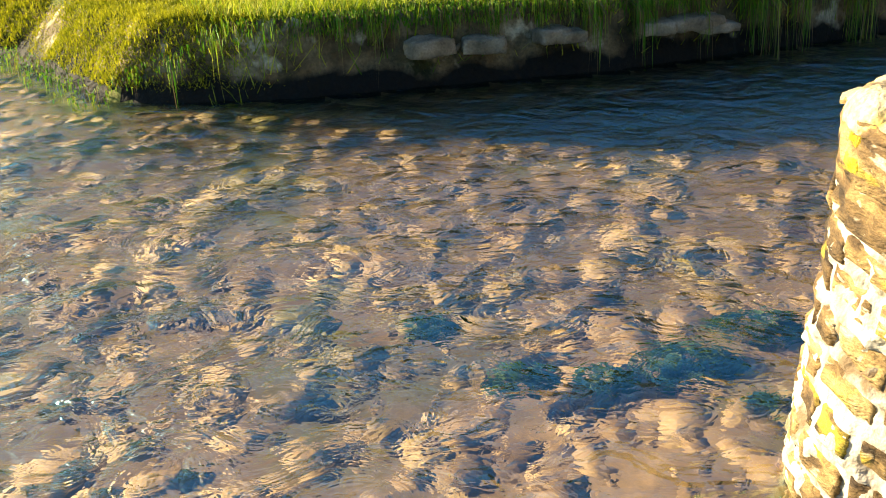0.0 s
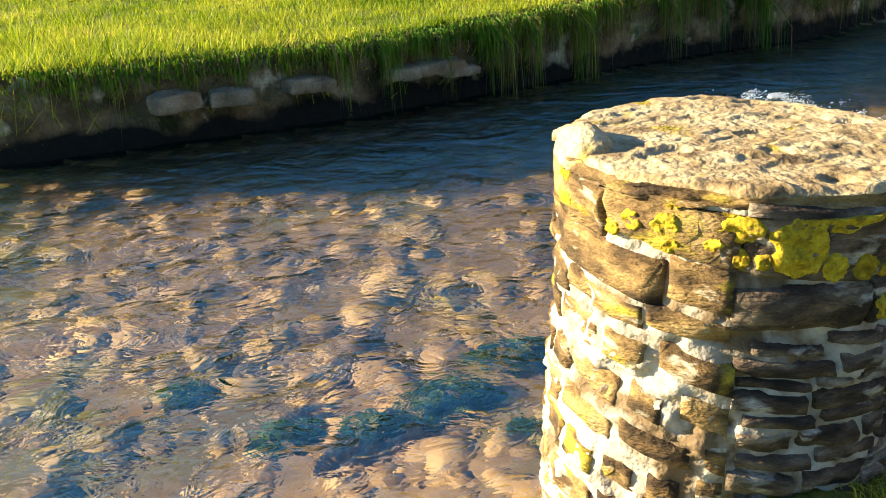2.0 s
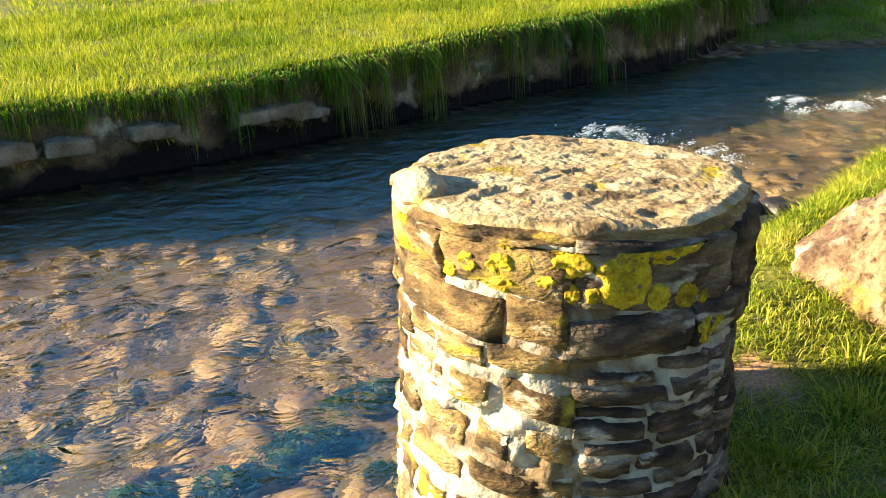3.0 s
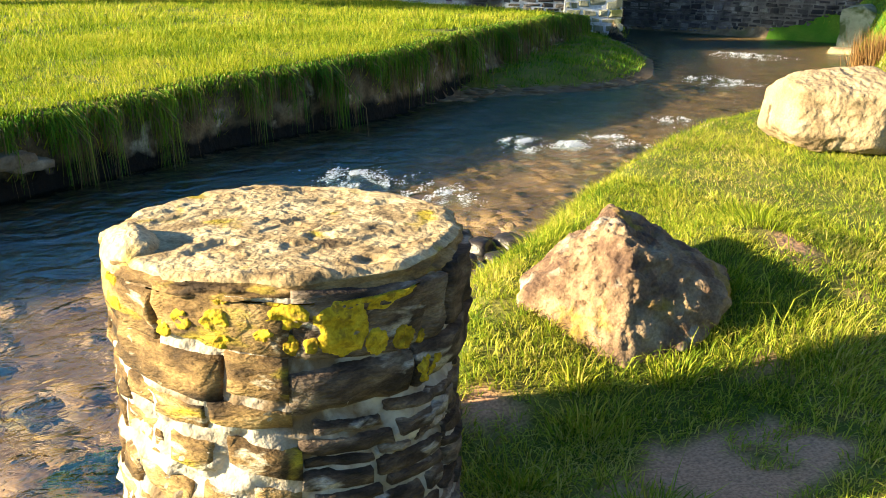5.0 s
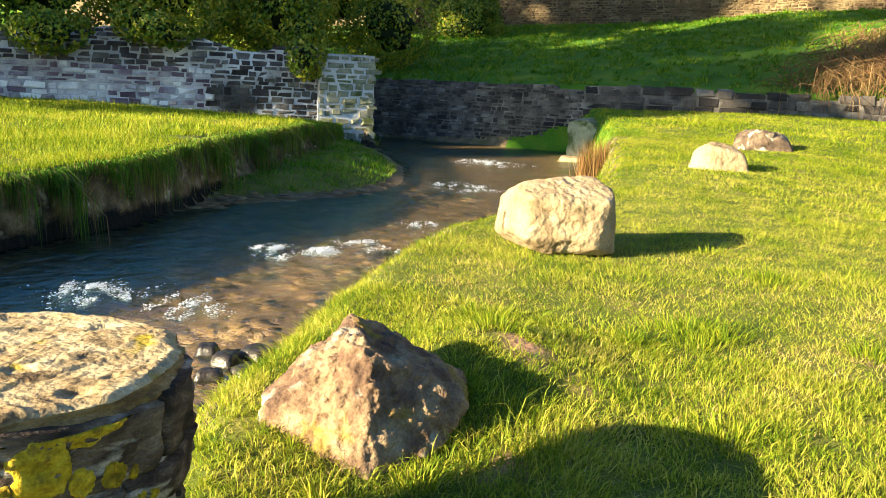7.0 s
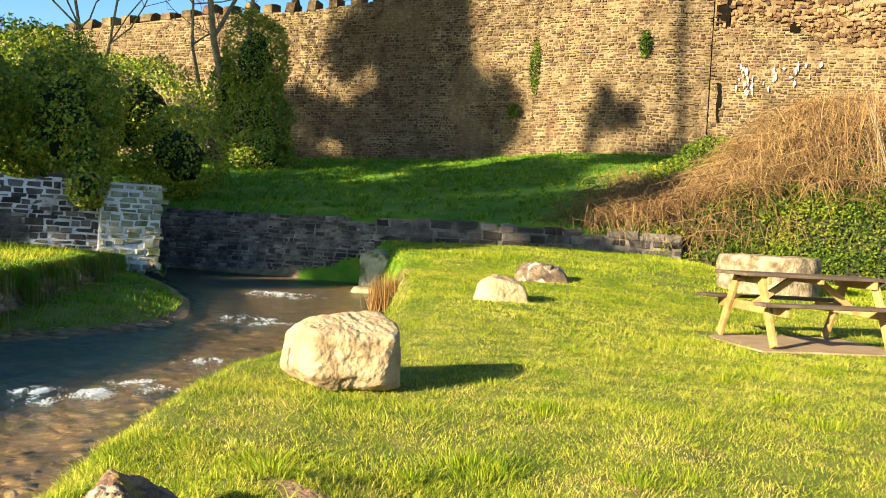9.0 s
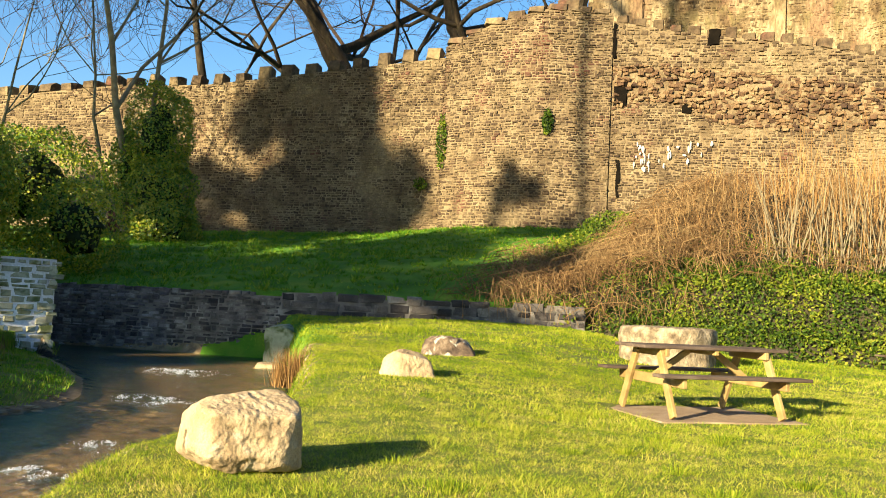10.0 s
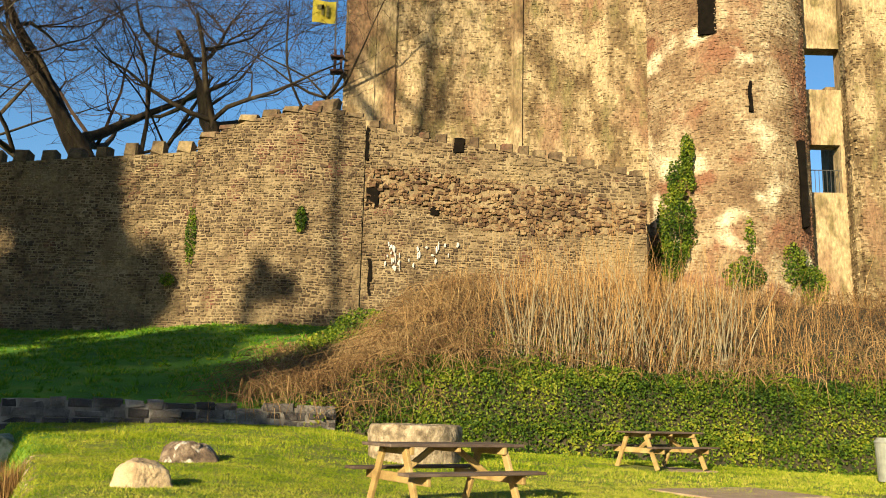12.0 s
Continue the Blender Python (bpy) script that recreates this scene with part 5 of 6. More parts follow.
def bank_fringe():
    """Grass that hangs over the edge of the far bank."""
    g = np.random.default_rng(12)
    line = Line([(14.2, 12.1), (12.8, 11.2), (10.9, 9.9), (9.2, 8.75), (7.5, 7.75), (5.9, 6.75), (4.5, 6.0), (3.84, 5.85), (2.97, 5.6), (2.3, 5.3), (0.9, 4.75), (-0.45, 4.45), (-1.4, 4.26), (-1.85, 4.28), (-2.8, 5.4)])
    for (mat, n, lo, hi, label) in ((M_SHADE_BLADE, 34000, 0.02, 0.17, "green grass hanging over the far bank"), (M_STRAW, 9000, 0.04, 0.24, "dead straw-coloured grass hanging down the far bank")):
        s = g.uniform(0, line.length, n)
        s = s[(s < line.length - 2.6) | (g.uniform(0, 1, n) < 0.12)]
        n = len(s)
        k = np.clip(np.searchsorted(line.s, s, side="right") - 1, 0, len(line.l) - 1)
        p = line.p[k] + line.d[k] * (s - line.s[k])[:, None]
        nrm = np.stack([-line.d[k][:, 1], line.d[k][:, 0]], -1)
        back = g.uniform(-0.02, 0.13, n)
        q = p - nrm * back[:, None]
        clump = vnoise(np.stack([s, 0 * s, 0 * s], -1), 4.5, 7, 3)
        fine = vnoise(np.stack([s, 0 * s, 0 * s], -1), 16.0, 8, 2)
        L = (lo + (hi - lo) * g.uniform(0, 1, n) ** 1.4) * (0.12 + 1.5 * smooth(0.3, 0.75, clump)) * (0.25 + 1.5 * smooth(0.35, 0.68, fine)) * np.interp(p[:, 0], [0.8, 2.4], [0.85, 1.9])
        z = height(p[:, 0] - nrm[:, 0] * 0.25, p[:, 1] - nrm[:, 1] * 0.25) + 0.01 - 0.10 * g.uniform(0, 1, n) ** 1.5
        blades("hanging_grass", q[:, 0], q[:, 1], z, L, 0.007, 13, mat, label, 0.5, fall=(nrm[:, 0] * (0.3 + 0.5 * g.uniform(0, 1, n)), nrm[:, 1] * (0.3 + 0.5 * g.uniform(0, 1, n))))


bank_fringe()


# ---- leaves, shrubs and trees ----
def leaf_mesh(P, N, size, seed):
    """Folded leaves at P facing roughly along N."""
    g = np.random.default_rng(seed)
    n = len(P)
    N = N + 0.75 * g.normal(size=(n, 3))
    N /= np.linalg.norm(N, axis=1)[:, None]
    T = np.cross(N, g.normal(size=(n, 3)))
    T /= np.linalg.norm(T, axis=1)[:, None]
    B = np.cross(N, T)
    s = (size * g.uniform(0.6, 1.3, n))[:, None]
    V = np.stack([P - T * s * 0.5, P + B * s * 0.32 + N * s * 0.1, P + T * s * 0.5, P - B * s * 0.32 + N * s * 0.1], 1).reshape(-1, 3)
    k = np.arange(n)[:, None] * 4
    return V, np.concatenate([k + [0, 1, 2], k + [0, 2, 3]], 1).reshape(-1, 3)


def cloud_points(blobs, n, seed, shell=0.75):
    """Points in the outer part of uneven ellipsoids (x, y, z, rx, ry, rz), with outward ways."""
    g = np.random.default_rng(seed)
    vol = np.array([b[3] * b[4] + b[4] * b[5] + b[3] * b[5] for b in blobs])
    which = g.choice(len(blobs), n, p=vol / vol.sum())
    B = np.array(blobs)[which]
    D = g.normal(size=(n, 3))
    D /= np.linalg.norm(D, axis=1)[:, None]
    rough = 0.78 + 0.5 * (vnoise(D * 2.2 + B[:, :3], 1.3, seed, 3) - 0.25)
    rr = rough * (shell + (1 - shell) * g.uniform(0, 1, n) ** 0.5)
    P = B[:, :3] + D * B[:, 3:] * rr[:, None]
    keep = vnoise(P, 1.7, seed + 3, 2) > 0.29
    return P[keep], D[keep]


def shrub(name, blobs, n, size, mat, label, category, seed, core=0.52):
    root = empty(name, (blobs[0][0], blobs[0][1], float(height([blobs[0][0]], [blobs[0][1]])[0])), label, category)
    inv = -np.array(root.location)
    P, D = cloud_points(blobs, n, seed)
    V, F = leaf_mesh(P + inv, D, size, seed)
    thing("leaves", np_mesh("leaves", V, F), mat, "dense glossy leaves", parent=root)
    # near-black lumps behind the leaves stand in for the shrub's inner shade
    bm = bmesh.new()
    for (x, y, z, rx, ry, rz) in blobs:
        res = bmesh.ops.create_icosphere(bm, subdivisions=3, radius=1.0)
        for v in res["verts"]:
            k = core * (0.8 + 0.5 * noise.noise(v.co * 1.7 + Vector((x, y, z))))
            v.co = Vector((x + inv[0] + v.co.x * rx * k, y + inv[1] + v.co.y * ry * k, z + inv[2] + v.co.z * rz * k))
    part("inner_growth", bm, M_CORE, root, "dark filler core standing in for inner shade")
    return root


def tubes(lines, sides=5):
    """Round stems along polylines of (place, radius)."""
    Vs, Fs, n = [], [], 0
    ang = np.linspace(0, 2 * np.pi, sides, endpoint=False)
    for pts, rad in lines:
        pts = np.asarray(pts)
        d = np.gradient(pts, axis=0)
        d /= np.linalg.norm(d, axis=1)[:, None] + 1e-9
        ref = np.where(np.abs(d[:, 2:3]) < 0.9, [[0, 0, 1.0]], [[1.0, 0, 0]])
        u = np.cross(d, ref)
        u /= np.linalg.norm(u, axis=1)[:, None] + 1e-9
        v = np.cross(d, u)
        ring = pts[:, None] + np.asarray(rad)[:, None, None] * (np.cos(ang)[None, :, None] * u[:, None] + np.sin(ang)[None, :, None] * v[:, None])
        m = len(pts)
        Vs.append(ring.reshape(-1, 3))
        i, j = np.meshgrid(np.arange(m - 1), np.arange(sides), indexing="ij")
        a, b = (i * sides + j).ravel(), (i * sides + (j + 1) % sides).ravel()
        Fs.append(np.stack([a, b, b + sides, a + sides], -1) + n)
        n += m * sides
    return np.concatenate(Vs), np.concatenate(Fs)


def grow(rng, p, d, length, r, level, out, twist=0.22, up=0.12, kids=(3, 5), steps=6):
    """A branch and those that spring from it."""
    pts, rad = [np.array(p)], [r]
    d = np.array(d, float)
    for k in range(steps):
        d = d + np.array([rng.gauss(0, twist), rng.gauss(0, twist), rng.gauss(0, twist) + up])
        d /= np.linalg.norm(d)
        pts.append(pts[-1] + d * length / steps)
        rad.append(r * (1 - 0.72 * (k + 1) / steps))
    out.setdefault(level, []).append((pts, rad))
    if level == 0:
        return
    for k in range(rng.randint(*kids)):
        q = rng.randint(max(1, steps // 3), steps)
        a = rng.uniform(0, 2 * math.pi)
        side = np.array([math.cos(a), math.sin(a), rng.uniform(-0.35, 0.5)])
        nd = d * 0.5 + side * rng.uniform(0.6, 1.1)
        nd /= np.linalg.norm(nd)
        grow(rng, pts[q], nd, length * rng.uniform(0.55, 0.9), rad[q] * rng.uniform(0.5, 0.75), level - 1, out, twist * 1.1, up, kids, steps)


def tree(name, base, limbs, label, seed, bark, twigs, levels=4, kids=(4, 6), stem=0.0, up=0.12, twist=0.2):
    """limbs: (way, length, radius) of the main stems from the base."""
    rng = random.Random(seed)
    out = {}
    for d, length, r in limbs:
        grow(rng, np.array((0, 0, stem)), np.array(d, float) / np.linalg.norm(d), length, r, levels, out, twist * 0.5, up * 0.5, kids)
    root = empty(name, base, label, "tree")
    V, F = tubes(out[levels], 9)
    thing("trunk", np_mesh("trunk", V, F, True), bark, parent=root)
    V, F = tubes(out[levels - 1], 6)
    thing("main_branching", np_mesh("main_branching", V, F, True), bark, parent=root)
    rest = [b for lv in range(levels - 1) for b in out.get(lv, [])]
    V, F = tubes([(p, np.maximum(r, 0.009)) for p, r in rest], 3)
    thing("crown", np_mesh("crown", V, F), twigs, "bare twigs", parent=root)
    if stem:
        V, F = tubes([(np.array([(0.25 * math.sin(q * 0.4), 0.2 * math.sin(q * 0.3), q) for q in np.linspace(0, stem, 12)]), np.linspace(0.17, 0.15, 12))], 9)
        thing("lower_trunk", np_mesh("lower_trunk", V, F, True), bark, parent=root)
    return root


# evergreens over the garden wall and in front of the castle wall
shrub("evergreen_shrub", [(14.2, 13.8, 2.7, 1.3, 1.3, 1.7), (12.3, 15.0, 2.8, 1.8, 1.5, 1.6), (10.2, 16.6, 2.7, 1.9, 1.6, 1.5), (8.0, 18.0, 2.6, 2.0, 1.6, 1.5), (5.4, 19.9, 2.5, 2.2, 1.7, 1.5), (13.8, 12.9, 1.9, 0.5, 0.5, 0.8),
                          (11.3, 14.5, 1.9, 0.9, 0.5, 0.6), (8.6, 16.7, 1.9, 1.0, 0.6, 0.6), (6.3, 18.4, 1.8, 1.2, 0.6, 0.7),
                          (4.0, 19.2, 1.2, 1.3, 0.6, 0.7), (6.0, 17.8, 1.3, 1.2, 0.6, 0.6), (7.8, 16.4, 1.45, 1.0, 0.5, 0.5), (9.6, 15.1, 1.6, 0.9, 0.5, 0.45), (11.2, 13.9, 1.75, 0.8, 0.4, 0.35), (13.3, 12.3, 1.4, 0.5, 0.35, 0.5)], 90000, 0.085, M_LEAF,
      "dark glossy evergreen shrub spilling over the garden wall", "shrub", 101)
shrub("evergreen_shrub", [(15.6, 16.0, 3.3, 1.9, 2.1, 2.1), (17.2, 18.3, 3.4, 2.0, 2.4, 2.2), (20.5, 17.6, 3.7, 2.2, 2.6, 2.1), (20.0, 21.0, 3.6, 2.2, 2.4, 2.2), (18.9, 14.7, 2.5, 1.3, 1.3, 1.4)], 56000, 0.095, M_LEAF, "broad dark evergreen shrub on the slope", "shrub", 102)
shrub("ivy_clad_tree", [(29, 19.4, 6.9, 1.3, 1.5, 2.2), (29, 19.2, 4.4, 1.5, 1.6, 2.2), (28.6, 18.6, 3.3, 1.5, 1.5, 1.2), (28.8, 20.4, 5.6, 0.9, 0.9, 1.6)], 30000, 0.11, M_LEAF, "tall ivy-clad stump against the castle wall", "tree", 103)
tree("bare_tree", (29, 20.6, 3.2), [((0.02, 0.10, 1), 14, 0.16), ((0.0, -0.05, 1), 13, 0.13), ((0.1, 0.5, 1), 9, 0.09)], "slim pale bare tree in front of the castle wall", 5, M_PALEBARK, M_TWIG, 4, (4, 6), twist=0.30, up=0.3)
tree("bare_tree", (27, 26.0, 2.5), [((0.02, 0.10, 1), 11, 0.10), ((0.1, -0.3, 1), 10, 0.08)], "slim pale bare tree in front of the castle wall", 15, M_PALEBARK, M_TWIG, 4, (4, 6), twist=0.30, up=0.3)
tree("leaning_bare_tree", (42.5, 15.8, 10.0), [((0, 0.74, 1), 14, 0.62), ((0, 0.95, 1.15), 12, 0.36), ((0, 1.75, 0.85), 12, 0.40), ((0.2, -0.25, 1), 9, 0.2)], "large leaning bare tree behind the castle wall", 7, M_BARK, M_TWIG, 5, (3, 4), twist=0.32)
tree("bare_tree", (42.5, 10.0, 10.0), [((0, 0.08, 1), 12, 0.52), ((0, 0.75, 1), 10, 0.28), ((0.1, -0.7, 0.9), 9, 0.26)], "bare reddish-twigged tree behind the castle wall", 8, M_BARK, M_TWIG, 5, (3, 4), twist=0.32)
tree("bare_tree", (42.5, 15.4, 10.0), [((0, -0.2, 1), 10, 0.16)], "thin bare sapling behind the castle wall", 9, M_BARK, M_TWIG, 4, (3, 4))
tree("bare_tree", (43, 26.0, 10.0), [((0, 0.1, 1), 12, 0.28), ((0, -0.5, 1), 10, 0.2)], "bare tree behind the castle wall", 10, M_BARK, M_TWIG, 5, (3, 4))
# unseen trees added across the stream, behind the viewer, to shade slope and castle
def crown(x, y, z, rx, ry, rz, n, seed):
    """Uneven clumps that fill a crown, on a trunk."""
    g = np.random.default_rng(seed)
    D = g.normal(size=(n, 3))
    D = D / np.linalg.norm(D, axis=1)[:, None] * (g.uniform(0, 1, n) ** 0.4)[:, None]
    out = [(x, y, z / 2, 0.6, 0.6, z / 2)]
    for d in D:
        s = g.uniform(0.24, 0.42)
        out.append((x + d[0] * rx, y + d[1] * ry, z + d[2] * rz, s * rx, s * ry, s * rz))
    return out


shrub("ivy_clad_tree", crown(-22, 29.8, 18.0, 3.6, 5.0, 4.8, 18, 1) + crown(-22, 28.6, 12.6, 2.4, 4.2, 3.0, 10, 2), 32000, 0.26, M_LEAF, "unseen tall ivy-clad tree added to shade the slope", "tree", 111, 0.7)
shrub("ivy_clad_tree", crown(-22, 33.5, 25.0, 1.3, 1.2, 2.4, 6, 7), 5000, 0.24, M_LEAF, "unseen slim ivy-clad tree added to shade the wall tower", "tree", 114, 0.8)
shrub("ivy_clad_tree", crown(-18, 40.9, 24.8, 3.0, 3.8, 5.4, 34, 4), 30000, 0.24, M_LEAF, "unseen ivy-clad tree added to cast shade on the walls", "tree", 112, 0.85)
shrub("ivy_clad_tree", crown(-18, 46.4, 21.8, 3.0, 4.2, 3.2, 24, 11), 16000, 0.24, M_LEAF, "unseen rounded ivy-clad tree added to shade the curtain wall", "tree", 117, 0.85)
shrub("ivy_clad_tree", crown(-18, 52.0, 23.4, 3.0, 4.0, 4.0, 14, 5), 12000, 0.24, M_LEAF, "unseen ivy-clad tree added to cast shade on the walls", "tree", 113, 0.8)
# more unseen crowns added to shade the castle wall foot and the retaining wall
shrub("ivy_clad_tree", crown(-18, 41.6, 20.6, 3.0, 4.2, 1.6, 14, 8), 12000, 0.26, M_LEAF, "unseen broad ivy-clad tree added to shade the castle wall foot", "tree", 115, 0.85)
shrub("ivy_clad_tree", crown(-18, 37.0, 19.3, 3.0, 3.4, 1.5, 12, 21), 9000, 0.26, M_LEAF, "unseen ivy-clad tree added to shade the upper slope", "tree", 118, 0.85)
shrub("ivy_clad_tree", crown(-20, 26.0, 13.6, 3.0, 4.2, 1.5, 10, 9), 10000, 0.26, M_LEAF, "unseen ivy-clad tree added to cast shade on the walls", "tree", 116, 0.8)
# unseen tree, placed and thinned so that its shadow suits the keep
tree("tall_bare_tree", (-5, 23.0, 0.1), [((0.01, 0.0, 1), 9, 0.30), ((0.3, 0.55, 1), 7, 0.22), ((0.3, -0.6, 1), 7, 0.22)], "unseen tall bare tree added to throw its shadow on the keep", 23, M_BARK, M_TWIG, 3, (5, 6), stem=27.6)


# ---- overgrown bank below the keep ----
def bank_top(x, y):
    """The surface of the overgrown bank."""
    u = x - slope_line(y) - 0.2
    full = np.interp(u, [-0.3, 0.0, 0.5, 1.2, 2.5, 6.0, 9.0, 16.0], [0.0, 0.25, 1.2, 1.7, 2.2, 4.0, 4.7, 4.9]) + np.interp(y, [-9, 0], [0.1, 0.45])
    k = smooth(5.0, 1.0, y + 0.25 * u)
    g = slope(x, y)
    return np.where(u < -0.12, lawn(x, y) - 0.4, g - 0.3 + k * (np.where(u < 1, full, np.maximum(full, g)) - g + 0.3))


M_BRAMBLE = material("dry_brambles", [(0.1, (0.10, 0.052, 0.020)), (0.5, (0.27, 0.155, 0.060)), (0.9, (0.48, 0.33, 0.155))], 0.5, 0.9, 0, island=0.6, trans=0.1)


def build_bank():
    xs, ys = axis_steps((19.4, 24, 0.12), (24, 36, 0.4)), axis_steps((-34, 6, 0.2))
    X, Y = np.meshgrid(xs, ys, indexing="ij")
    x, y = X.ravel(), Y.ravel()
    P = np.stack([x, y, 0 * x], -1)
    z = bank_top(x, y) + 0.5 * (vnoise(P, 1.0, 61, 4) - 0.5)
    ny = len(ys)
    i, j = np.meshgrid(np.arange(len(xs) - 1), np.arange(ny - 1), indexing="ij")
    a = (i * ny + j).ravel()
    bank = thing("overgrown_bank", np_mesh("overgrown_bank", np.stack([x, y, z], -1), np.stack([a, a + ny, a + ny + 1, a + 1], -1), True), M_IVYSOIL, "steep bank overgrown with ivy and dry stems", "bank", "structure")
    g = np.random.default_rng(62)
    # ivy on the steep front
    n = 72000
    y = g.uniform(-22, 3.2, n)
    u = g.uniform(-0.25, 1.0, n) ** 1.0 * np.where(g.uniform(0, 1, n) < 0.75, 1.3, 3.2)
    x = slope_line(y) + 0.2 + u
    P = np.stack([x, y, 0 * x], -1)
    keep = (vnoise(P, 0.8, 63, 3) + 0.25 * smooth(2.6, 0.2, u) > 0.42) & (g.uniform(0, 1, n) < smooth(3.4, 0.5, y + 0.5 * u))
    x, y, P, u = x[keep], y[keep], P[keep], u[keep]
    z = bank_top(x, y) + 0.5 * (vnoise(P, 1.0, 61, 4) - 0.5) + g.uniform(0.0, 0.22, len(x))
    N = np.tile([-0.8, 0.0, 0.6], (len(x), 1))
    V, F = leaf_mesh(np.stack([x - 0.16 * g.uniform(0, 1, len(x)), y, z], -1), N, 0.075, 64)
    thing("ivy", np_mesh("ivy", V, F), M_IVY, "glossy ivy leaves", kind="stuff", parent=bank)
    # ivy down the front to the grass
    n = 9000
    y = g.uniform(-24, 1.5, n)
    x = slope_line(y) + 0.05 - 0.12 * g.uniform(0, 1, n)
    z = lawn(x, y) + 0.75 * g.uniform(0, 1, n) ** 1.3
    V, F = leaf_mesh(np.stack([x + 0.25 * (z - lawn(x, y)), y, z], -1), np.tile([-1.0, 0.0, 0.3], (n, 1)), 0.09, 66)
    thing("ivy_skirt", np_mesh("ivy_skirt", V, F), M_IVY, "ivy reaching down to the lawn", kind="stuff", parent=bank)
    # straight dry stems
    lines = []
    rng = random.Random(65)
    for k in range(1700):
        y0 = rng.gauss(-5.2, 2.2) if k % 5 < 3 else rng.uniform(-24, 1.0)
        u0 = rng.uniform(1.6, 9.0)
        x0 = float(slope_line(y0)) + u0
        z0 = float(bank_top(np.array([x0]), np.array([y0]))[0]) - 0.1
        tall = (0.55 + 0.65 * float(np.interp(y0, [-14, -10, -7, -3, 0, 2.5], [0.4, 0.5, 1.0, 1.0, 0.55, 0.2]))) * rng.uniform(0.5, 1.35)
        tall *= (1.75 if rng.random() < 0.3 else 1.0) * (0.45 + 1.1 * float(vnoise(np.array([[x0 * 0.3, y0, 0.0]]), 0.9, 67, 2)[0]))
        lx, ly = rng.gauss(-0.05, 0.12), rng.gauss(0, 0.14)
        pts = [(x0, y0, z0), (x0 + lx * tall * 0.5, y0 + ly * tall * 0.5, z0 + tall * 0.55), (x0 + lx * tall * 1.3, y0 + ly * tall * 1.3, z0 + tall)]
        r = rng.uniform(0.005, 0.011)
        lines.append((np.array(pts), [r, r * 0.8, r * 0.3]))
    V, F = tubes(lines, 3)
    thing("dry_stems", np_mesh("dry_stems", V, F), M_STEM, "tall straight dry stems", kind="stuff", parent=bank)
    # clumps of thick pale stems that fan out
    fan = []
    for k in range(150):
        yc = rng.choice((-2.2, -3.2, -4.2, -5.0, -5.9, -6.9)) + rng.gauss(0, 0.25)
        xc = float(slope_line(yc)) + rng.uniform(1.6, 2.4)
        zc = float(bank_top(np.array([xc]), np.array([yc]))[0]) - 0.25
        tall, ly, lx = rng.uniform(1.5, 3.0), rng.gauss(0, 0.20), rng.gauss(-0.02, 0.08)
        bow = rng.gauss(0, 0.06)
        pts = [(xc + lx * q * tall, yc + ly * q * tall + bow * math.sin(3 * q), zc + tall * q) for q in (0, 0.25, 0.5, 0.75, 1.0)]
        r = rng.uniform(0.010, 0.019)
        fan.append((np.array(pts), [r, r * 0.9, r * 0.75, r * 0.55, r * 0.3]))
    V, F = tubes(fan, 5)
    thing("pale_stems", np_mesh("pale_stems", V, F, True), M_PALEBARK, "thick pale stems fanning out of the bank", kind="stuff", parent=bank)
    # tangled brambles and fallen dry grass
    lines = []
    for k in range(8000):
        y0 = rng.uniform(-24, 4.6) if k % 3 else rng.uniform(-1, 4.8)
        u0 = rng.uniform(0.9, 8.0) if y0 < 0 else rng.uniform(0.1, 8.0)
        x0 = float(slope_line(y0)) + u0
        z0 = float(bank_top(np.array([x0]), np.array([y0]))[0]) + rng.uniform(-0.05, 0.35)
        a, L = rng.uniform(0, 6.28), rng.uniform(0.4, 1.3)
        rise = rng.uniform(0.1, 0.55)
        dx, dy = math.cos(a) * 0.7 - 0.35, math.sin(a)
        pts = [(x0, y0, z0), (x0 + dx * L * 0.35, y0 + dy * L * 0.35, z0 + rise), (x0 + dx * L * 0.75, y0 + dy * L * 0.75, z0 + rise * 0.7), (x0 + dx * L, y0 + dy * L, z0 - rng.uniform(0.0, 0.5))]
        r = rng.uniform(0.005, 0.011)
        lines.append((np.array(pts), [r, r, r * 0.8, r * 0.4]))
    V, F = tubes(lines, 3)
    thing("brambles", np_mesh("brambles", V, F), M_BRAMBLE, "tangled dry brambles and fallen grass", kind="stuff", parent=bank)


build_bank()


